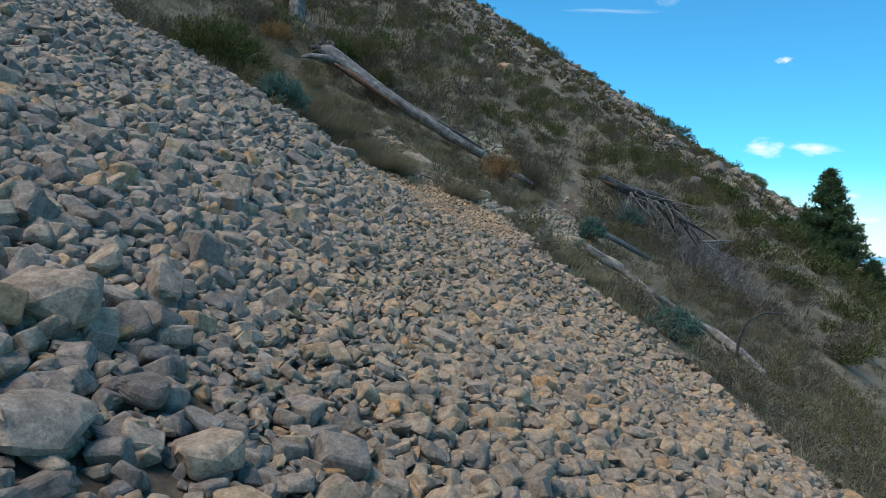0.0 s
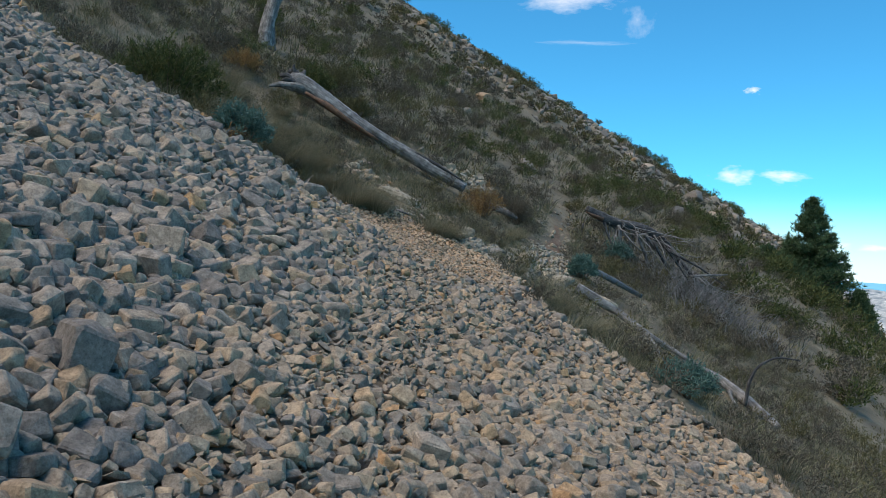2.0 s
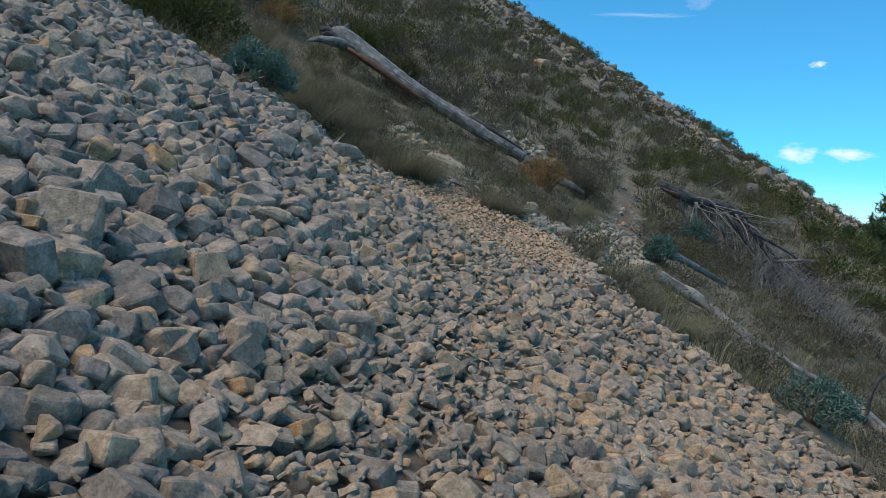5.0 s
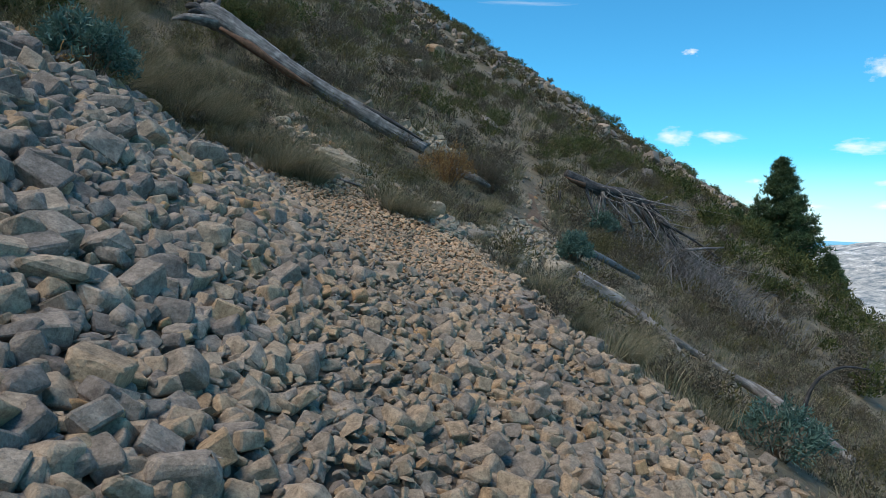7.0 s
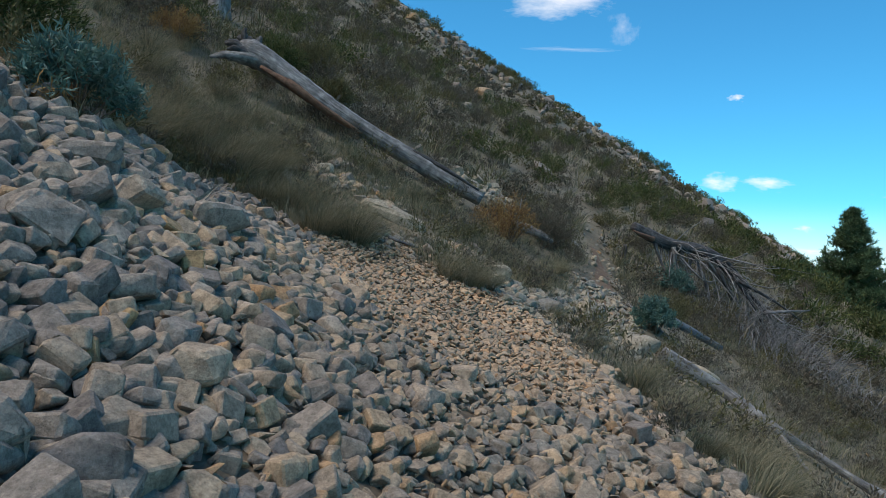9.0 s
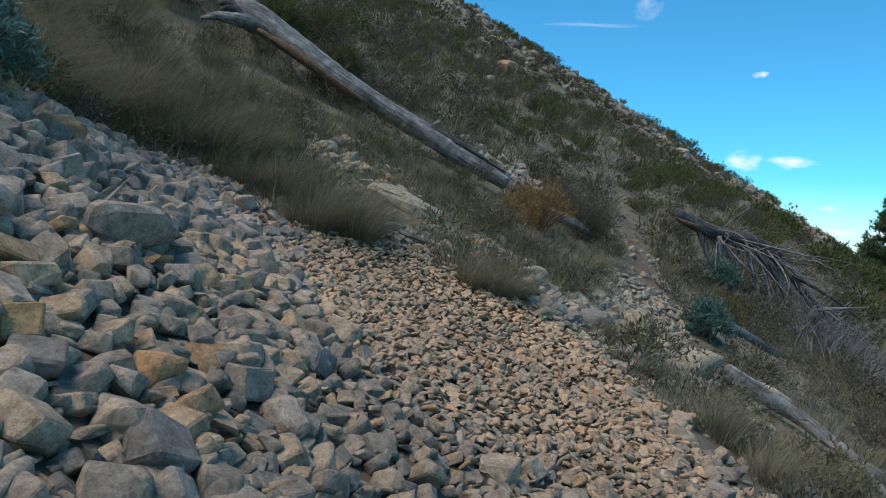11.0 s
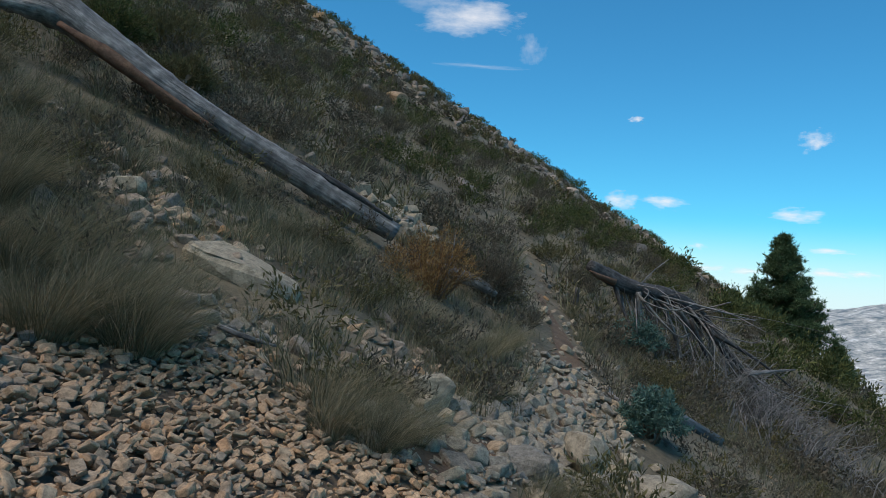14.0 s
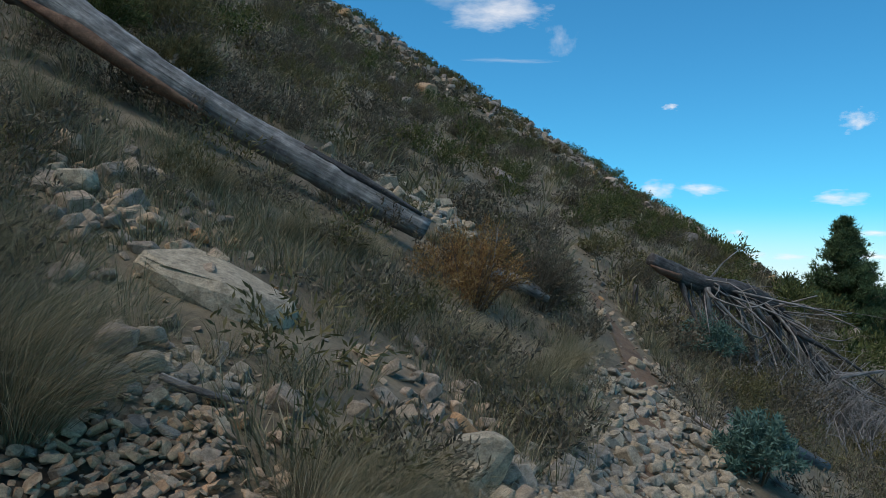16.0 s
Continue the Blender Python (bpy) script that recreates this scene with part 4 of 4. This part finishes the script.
wood("dead_stump", [(-5.6, 25.2, sz - 0.1), (-5.55, 25.2, sz + 0.9), (-5.35, 25.25, sz + 1.9), (-5.3, 25.3, sz + 3.2)], (0.33, 0.27, 0.24, 0.14), m_dead, "standing dead grey tree stump with a broken top", "stump", sides=12, lumps=0.15, seed=5,
     extra=[([(-5.35, 25.25, sz + 1.5), (-5.0, 25.2, sz + 2.1), (-4.85, 25.2, sz + 2.4)], (0.12, 0.08, 0.03))])
wood("dead_twig", [(2.35, 18.3, 3.0), (2.5, 18.3, 3.5), (2.56, 18.3, 4.05)], (0.018, 0.014, 0.008), m_dead, "thin pale dead stem behind a dry bush", "twig", sides=5, lumps=0.05)
wood("dead_twig", on_slope([(4.65, 17.6), (4.95, 17.2), (5.15, 16.7)], 0.1), (0.03, 0.03, 0.015), m_dead, "pale thin stick lying beside the path", "twig", sides=5, lumps=0.05)
wood("snapped_stake", [(6.35, 23.6, float(height(6.35, 23.6)) - 0.05), (6.38, 23.6, float(height(6.35, 23.6)) + 0.55)], (0.06, 0.05), m_dark_dead, "short dark snapped stem", "stump", sides=6, lumps=0.15)
wood("dead_twig", on_slope([(0.0, 13.75), (0.2, 13.7), (0.42, 13.72)], 0.07), (0.02, 0.022, 0.01), m_dead, "grey stick lying on gravel", "twig", sides=5)

# ---- plants with a place of their own ----
shrub("green_shrub", -4.15, 10.8, 1.35, 2.3, m_green, "dense dark green shrub at the scree's edge", "shrub", 201, stems=170, leaves=110, leaf=0.085, leaf_w=0.016, up=0.9, start=0.25, sink=0.15)
shrub("spurge", -2.4, 9.25, 0.72, 1.05, m_spurge, "blue-green spurge with reddish lower leaves", "plant", 202, stems=80, leaves=70, leaf=0.085, leaf_w=0.016, up=0.4, start=0.5, group="spurge plants")
co, tri, _ = sprigs(12, 14, 0.24, 0.5, 0.1, 0.016, 212, 0.1, 0.4)
skirt_home = [o for o in scene.objects if o.name == "spurge"][0]
part("dry_leaf_skirt", mesh_from("dry_leaf_skirt", co + np.array([-0.05, -0.3, 0.02]), [tri], m_rust), skirt_home, "withered reddish-brown lower leaves")
shrub("spurge", 4.75, 8.6, 0.62, 1.05, m_spurge, "blue-green spurge at the foot of the scree", "plant", 203, stems=80, leaves=70, leaf=0.08, leaf_w=0.015, up=0.4, start=0.5, group="spurge plants")
shrub("spurge", 4.95, 16.9, 0.7, 0.9, m_spurge, "green spurge beside a blue-grey log", "plant", 204, stems=90, leaves=80, leaf=0.075, leaf_w=0.02, up=0.4, start=0.4, group="spurge plants")
shrub("spurge", 7.35, 22.6, 0.95, 1.3, m_spurge, "blue-green spurge under a fallen dead tree", "plant", 205, stems=70, leaves=60, leaf=0.09, leaf_w=0.02, up=0.4, start=0.4, group="spurge plants")
shrub("rust_bush", 2.25, 18.35, 1.1, 1.6, m_rust, "dry rust-coloured bush beside the log's end", "bush", 206, stems=140, leaves=80, leaf=0.06, leaf_w=0.01, up=0.7, start=0.08, sink=0.15, group="dry rust bushes")
shrub("rust_bush", -5.2, 20.4, 0.9, 1.4, m_rust, "dry rust-coloured bush on the hillside", "bush", 207, stems=110, leaves=60, leaf=0.07, leaf_w=0.012, up=0.7, start=0.3, group="dry rust bushes")
shrub("heath_bush", 3.4, 19.6, 0.9, 1.3, m_heath, "grey-brown twiggy bush behind a rust one", "bush", 208, stems=120, leaves=70, leaf=0.06, leaf_w=0.01, up=0.8, start=0.3, group="hillside bushes")
shrub("yellow_shrub", -2.6, 24.2, 1.1, 1.9, m_olive, "yellow-green shrub above the fallen log", "shrub", 209, stems=130, leaves=80, leaf=0.09, leaf_w=0.015, up=0.9, start=0.3, group="hillside bushes")
shrub("green_shrub", -3.4, 22.6, 1.0, 1.8, m_green, "green grassy shrub above the fallen log", "shrub", 210, stems=120, leaves=80, leaf=0.1, leaf_w=0.014, up=0.9, start=0.2, group="hillside bushes")
shrub("green_shrub", -1.9, 21.9, 0.9, 1.6, m_olive, "olive shrub growing against the fallen log", "shrub", 211, stems=120, leaves=80, leaf=0.1, leaf_w=0.014, up=0.9, start=0.2, group="hillside bushes")

# ---- grass tussocks ----
TUFT = [mesh_from("foliage", *(lambda c: (c[0], [c[1]]))(blades(1000, 1.0, 1.5, 300 + k, width=0.0023, base=0.24, lean=(0.34, -0.14))), m_grass) for k in range(5)]
TUFT_SMALL = [mesh_from("foliage", *(lambda c: (c[0], [c[1]]))(blades(190, 0.46, 1.1, 320 + k, width=0.0034, base=0.13, lean=(0.12, -0.08), k=3)), m_grass) for k in range(5)]
HEATH = [sprigs(36, 22, 0.5, 0.8, 0.06, 0.014, 340 + k, 0.8, 0.25)[:2] for k in range(4)]
HEATH_MESH = [mesh_from("foliage", co, [tri], m_heath if k < 3 else m_olive) for k, (co, tri) in enumerate(HEATH)]


def plant(name, me, x, y, s, turn, label, category, group):
    ob = new(name, me)
    ob.matrix_world = pose(x, y, float(height(x, y)) - 0.04 * s, 0, 0, turn) @ Matrix.Diagonal((s, s, s, 1))
    return tagged(ob, label, category, group)


BIG_TUFTS = [(-0.42, 13.15, 0.8), (-0.9, 12.95, 0.75), (-0.7, 13.45, 0.85), (-2.3, 14.35, 0.95), (-2.7, 14.2, 1.0), (-1.75, 13.75, 0.7), (-3.25, 14.8, 1.0), (-2.0, 14.9, 0.85), (-3.6, 15.0, 1.0), (-2.6, 15.2, 0.8), (-1.35, 13.75, 0.75),
             (-1.3, 14.35, 0.7), (-3.5, 13.9, 1.0), (-3.5, 13.0, 0.9), (-2.9, 9.9, 0.7), (-3.3, 11.6, 0.9), (0.82, 12.75, 0.48), (1.1, 12.75, 0.52), (1.35, 13.05, 0.48), (0.78, 13.15, 0.45), (1.05, 13.25, 0.5),
             (2.24, 12.95, 0.34), (2.6, 12.35, 0.38), (3.4, 12.7, 0.4), (2.95, 11.6, 0.5), (3.5, 11.6, 0.52), (3.0, 10.7, 0.5), (3.0, 9.7, 0.45), (3.4, 9.3, 0.45), (3.7, 10.4, 0.55), (4.2, 9.8, 0.55), (4.0, 11.0, 0.55),
             (1.75, 16.4, 0.55), (2.2, 16.9, 0.52), (2.6, 16.6, 0.52), (2.9, 17.2, 0.52), (2.0, 15.9, 0.45), (2.5, 15.5, 0.42), (1.6, 17.2, 0.5), (3.3, 17.8, 0.5), (4.9, 12.8, 0.55), (5.1, 13.4, 0.5),
             (-3.2, 10.6, 0.75), (-3.3, 11.4, 0.8), (-3.5, 12.3, 0.85), (-3.9, 12.8, 0.9), (-3.8, 11.3, 0.85), (-3.05, 10.1, 0.6), (-4.3, 12.2, 0.9), (-4.4, 13.3, 0.9), (-4.2, 14.2, 0.9), (-4.7, 15.0, 0.9),
             (-3.0, 16.1, 0.75), (-2.2, 16.0, 0.6), (-1.9, 15.3, 0.6), (-3.8, 16.4, 0.8), (-2.7, 17.0, 0.65), (-2.0, 17.4, 0.55), (-4.6, 17.0, 0.85), (-3.4, 17.7, 0.65), (-5.2, 16.0, 0.9), (-5.0, 18.2, 0.8), (0.3, 16.9, 0.45), (-0.4, 17.2, 0.45), (0.9, 17.6, 0.45)]
rg = np.random.default_rng(81)
STALK = [mesh_from("seed_head", *(lambda c: (c[0], [c[1]]))(blades(190, 1.15, 1.4, 360 + k, width=0.0023, base=0.2, lean=(0.42, -0.18))), m_straw) for k in range(3)]
for k, (x, y, s) in enumerate(BIG_TUFTS):
    tuft = plant("grass_tussock", None, x, y, s, rg.uniform(-40, 40), "arching tussock of dry grey-green grass", "grass tussock", "grass tussocks")
    tagged(part("foliage", TUFT[k % 5], tuft), kind="stuff")
    tagged(part("seed_head", STALK[k % 3], tuft), "pale dry seed stalks", kind="stuff")


# bare spots where wood and rock lie open
OPEN = [(4.4, 14.4, 0.6), (5.0, 14.1, 0.6), (5.5, 13.8, 0.6), (6.0, 13.5, 0.6), (6.6, 13.4, 0.55), (7.2, 13.1, 0.55), (7.6, 12.3, 0.6), (7.7, 11.4, 0.6), (4.0, 14.3, 0.55), (5.2, 15.0, 0.5), (3.0, 13.9, 0.5),
        (2.3, 13.2, 0.45), (0.1, 15.0, 0.55), (-0.3, 15.1, 0.4), (0.5, 14.9, 0.4), (-0.15, 13.8, 0.35), (5.5, 17.9, 0.55), (6.1, 18.1, 0.6), (6.8, 18.5, 0.6), (5.3, 17.3, 0.4), (1.6, 13.8, 0.4), (-0.8, 15.6, 0.25), (1.5, 14.4, 0.4), (1.2, 15.2, 0.4), (2.4, 22.3, 0.8),
        (-2.4, 18.7, 0.3), (-1.5, 18.65, 0.35), (-0.6, 18.65, 0.35), (0.3, 18.7, 0.35), (1.1, 18.7, 0.35), (-3.2, 18.8, 0.3), (2.2, 17.8, 0.8), (4.7, 8.4, 0.5), (4.8, 16.5, 0.5), (7.6, 12.3, 0.4)]


def free(x, y, gap=0.0):
    k = ~inside(x, y, EDGE) & (trail_distance(x, y) > np.where(y > 18, 0.36, 0.4) + gap)
    for a, c, r in OPEN:
        k &= np.hypot(x - a, y - c) > r
    return k


x, y = spread(-9, 13, 3, 27, 0.62, rg)
k = free(x, y) & (rg.uniform(0, 1, x.size) < 0.8) & (y < 29 - 0.3 * x)
x, y = x[k], y[k]
order = rg.permutation(x.size)[:295]
near = list(zip(x[order], y[order]))
for j, (px_, py_) in enumerate(near):
    s = rg.uniform(0.7, 1.25)
    if j % 5 < 3:
        plant("grass_tuft", TUFT_SMALL[j % 5], px_, py_, s, rg.uniform(-60, 60), "small tuft of dry grass on the slope", "grass tuft", "small grass tufts")
    else:
        plant("scrub_bush", HEATH_MESH[(j // 5) % 4], px_, py_, s, rg.uniform(0, 360), "low grey-brown heath bush on the slope", "bush", "low heath bushes")

# rounded bushes of the middle slope, each by itself
ROUND = [sprigs(70, 26, 0.62, 1.1, 0.055, 0.013, 540 + k, 0.7, 0.2)[:2] for k in range(3)]
ROUND_MESH = {kind: [mesh_from("foliage", co, [tri], mt) for co, tri in ROUND] for kind, mt in (("heath", m_heath), ("olive", m_olive), ("green", m_green))}
ROUND_LABEL = {"heath": "rounded grey-brown heath bush on the hillside", "olive": "rounded olive bush on the dry hillside", "green": "rounded dark green bush on the dry hillside"}
SET = [(3.65, 21.6, 1.5, "heath"), (3.1, 20.9, 1.1, "heath"), (-1.8, 22.3, 1.2, "olive"), (0.0, 22.9, 1.1, "heath"), (0.9, 21.2, 0.9, "heath"), (2.4, 29.2, 1.3, "heath"), (5.9, 32.5, 1.7, "green"), (10.8, 37, 2.2, "green"),
       (9.3, 33.5, 1.9, "green"), (13.7, 33.4, 1.6, "olive"), (13.0, 37.5, 2.0, "green"), (8.9, 28.4, 1.5, "olive"), (7.0, 27.6, 1.3, "olive"), (-2.9, 26.5, 1.7, "olive")]
x, y = spread(-9, 22, 20, 46, 1.9, rg)
k = free(x, y, 0.3) & (x > -6 - 0.1 * y) & (x < 3 + 0.5 * y) & (rg.uniform(0, 1, x.size) < 0.62)
SET += [(a, c, rg.uniform(0.7, 1.7), rg.choice(["heath", "heath", "olive", "green"])) for a, c in zip(x[k], y[k])]
for j, (a, c, s, kind) in enumerate(SET):
    plant("hillside_bush", ROUND_MESH[str(kind)][j % 3], a, c, s, rg.uniform(0, 360), ROUND_LABEL[str(kind)], "bush", "rounded hillside bushes")

# the rest of the scrub, joined
def cover(name, variants, mat, cell, x0, x1, y0, y1, lo, hi, chance, seed, label, keep=None):
    r = np.random.default_rng(seed)
    x, y = spread(x0, x1, y0, y1, cell, r)
    patch = np.sin(x * 0.35 + 1.7 * np.sin(y * 0.21)) * np.cos(y * 0.3 + 1.3 * np.sin(x * 0.27 + seed))
    k = free(x, y, 0.1) & (r.uniform(0, 1, x.size) < chance * (1 + 0.7 * patch))
    if keep is not None:
        k &= keep(x, y)
    x, y = x[k], y[k]
    s = r.uniform(lo, hi, x.size)
    ob = new(name, joined(name, variants, np.stack([x, y, height(x, y) - 0.03 * s], 1), s, mat, tilt=0.12, seed=seed))
    return tagged(ob, label, "scrub", kind="stuff")


def seen(x, y):
    """The wedge of hillside in front of the walk."""
    return (x > -8 - 0.25 * y) & (x < 6 + 0.75 * y)


SHORT = [blades(46, 0.4, 1.1, 400 + k, width=0.0042, base=0.2, lean=(0.16, -0.1), k=2) for k in range(4)]
cover("dry_grass", SHORT, m_grass, 0.34, -11, 13, 1, 24, 0.5, 1.2, 0.9, 411, "dry grass covering the slope", seen)
cover("bank_grass", SHORT, m_grass, 0.19, -3.6, 3.6, 13.3, 18.6, 0.4, 0.95, 0.8, 413, "short dry grass on the earthy bank", seen)
rb = np.random.default_rng(57)
x, y = spread(-3.6, 2.2, 14, 18.6, 0.13, rb)
k = free(x, y, -0.2) & (rb.uniform(0, 1, x.size) < 0.4)
s = 0.03 * (0.15 / 0.03) ** (rb.uniform(0, 1, k.sum()) ** 2.0)
tagged(new("bank_pebbles", joined("bank_pebbles", STONES + FLAT, np.stack([x[k], y[k], height(x[k], y[k]) + s * 0.12], 1), s, m_pale, tilt=0.8, seed=58)), "small pale stones scattered over the earthy bank", "stones", kind="stuff")
MID = [sprigs(13, 10, 0.45, 0.95, 0.1, 0.032, 420 + k, 0.7, 0.2)[:2] for k in range(5)]
cover("heath_scrub", MID, m_heath, 0.84, -14, 34, 22, 50, 0.5, 1.1, 0.72, 421, "grey-brown heath covering the hillside", seen)
cover("olive_scrub", MID, m_olive, 0.95, -14, 34, 23, 50, 0.6, 1.4, 0.3, 422, "olive green scrub over the hillside", seen)
cover("hillside_grass", [blades(18, 0.6, 1.0, 430 + k, width=0.018, base=0.3, lean=(0.1, -0.06), k=2) for k in range(4)], m_grass, 0.65, -14, 34, 22, 52, 0.6, 1.2, 0.55, 423, "dry grass covering the hillside", seen)
FINE = [sprigs(20, 15, 0.45, 0.8, 0.06, 0.015, 470 + k, 0.7, 0.25)[:2] for k in range(4)]
cover("low_heath", FINE, m_heath, 0.75, -12, 14, 3, 22, 0.6, 1.3, 0.6, 471, "grey-brown heath low on the slope", seen)
cover("low_olive", FINE, m_olive, 1.1, -12, 14, 3, 23, 0.7, 1.5, 0.4, 472, "olive scrub low on the slope", seen)
DENSE = [sprigs(44, 15, 0.62, 1.15, 0.085, 0.03, 480 + k, 0.6, 0.15)[:2] for k in range(4)]
cover("dark_bushes", DENSE, m_green, 2.6, -14, 40, 22, 62, 0.7, 1.5, 0.5, 481, "dark green rounded bushes on the hillside", seen)
cover("brown_bushes", DENSE, m_heath, 2.3, -14, 40, 21, 62, 0.7, 1.5, 0.5, 482, "dark brown rounded bushes on the hillside", seen)
cover("ridge_bushes", DENSE, m_olive, 3.6, -12, 52, 60, 94, 0.9, 2.0, 0.5, 483, "dark shrubs standing along the ridge", seen)
cover("skyline_bushes", DENSE, m_green, 2.6, -6, 60, 84, 100, 1.0, 2.2, 0.6, 484, "dark rounded shrubs against the sky", seen)
FAR = [sprigs(8, 7, 0.6, 1.1, 0.28, 0.12, 440 + k, 0.6, 0.2)[:2] for k in range(5)]
cover("ridge_heath", FAR, m_heath, 1.25, -24, 62, 46, 96, 0.4, 1.0, 0.5, 441, "grey-brown heath below the ridge", seen)
cover("ridge_olive", FAR, m_olive, 2.0, -30, 62, 46, 90, 0.5, 1.5, 0.35, 442, "dark green shrubs below the ridge", seen)
cover("green_scrub", [sprigs(24, 18, 0.8, 1.2, 0.14, 0.04, 450 + k, 0.8, 0.15)[:2] for k in range(4)], m_green, 1.5, 8, 34, 14, 50, 0.8, 1.8, 0.45, 451, "green shrubs on the lower slope", lambda x, y: (x > 12 + 0.1 * y) & seen(x, y))
cover("ridge_grass", [blades(10, 0.7, 1.0, 460 + k, width=0.05, base=0.5, k=2) for k in range(3)], m_grass, 1.1, -30, 62, 50, 95, 0.4, 0.8, 0.35, 461, "dry grass below the ridge", seen)

# ---- the pine ----
def pine(x, y, tall, wide, seed):
    r = np.random.default_rng(seed)
    ob = new("pine_tree")
    ob.location = (x, y, float(height(x, y)) - 0.3)
    part("trunk", tube_mesh("trunk", [(0, 0, 0), (0.05, 0, tall * 0.5), (0, 0.05, tall * 0.96)], (0.2, 0.13, 0.03), m_stem, sides=8, lumps=0.08), ob)
    limbs, cos, tris, at = [], [], [], 0
    for k in range(230):
        f = r.uniform(0.0, 0.99) ** 1.15
        az = r.uniform(0, 6.283)
        reach = wide * 0.5 * (0.05 + 0.95 * (1 - f) ** 0.9) * r.uniform(0.75, 1.03)
        a = np.array([0, 0, tall * f * 0.96])
        tip = a + np.array([math.cos(az) * reach, math.sin(az) * reach, reach * r.uniform(0.1, 0.45)])
        mid = (a + tip) / 2 + np.array([0, 0, -0.08 * reach])
        limbs.append(tube([a, mid, tip], (0.035, 0.022, 0.008), sides=4, steps=2))
        n = int(9 + reach * 13)
        s = r.uniform(0.1, 1.0, n) ** 0.75
        c = a + (tip - a) * s[:, None] + r.normal(0, 0.13, (n, 3)) + np.array([0, 0, 0.05])
        for j in range(n):
            m = 12
            v = r.normal(size=(m, 3)) + np.array([math.cos(az) * 0.5, math.sin(az) * 0.5, 0.9])
            v /= np.linalg.norm(v, axis=1)[:, None]
            u = np.cross(v, r.normal(size=(m, 3)))
            u /= np.linalg.norm(u, axis=1)[:, None]
            ln = r.uniform(0.16, 0.34, (m, 1))
            q = np.stack([c[j] - u * 0.022, c[j] + u * 0.022, c[j] + v * ln], 1)
            cos.append(q.reshape(-1, 3))
            tris.append(np.arange(m * 3).reshape(-1, 3) + at)
            at += m * 3
    part("limbs", join_tubes("limbs", limbs, m_stem), ob)
    part("crown", mesh_from("crown", np.concatenate(cos), [np.concatenate(tris)], m_pine), ob, "dark green needle clumps")
    return tagged(ob, "dark green pine standing on the slope's edge", "tree")


pine(26.85, 45.9, 7.1, 6.6, 501)
pine(24.2, 46.5, 1.7, 1.9, 502)
pine(29.6, 44.6, 3.0, 2.6, 503)
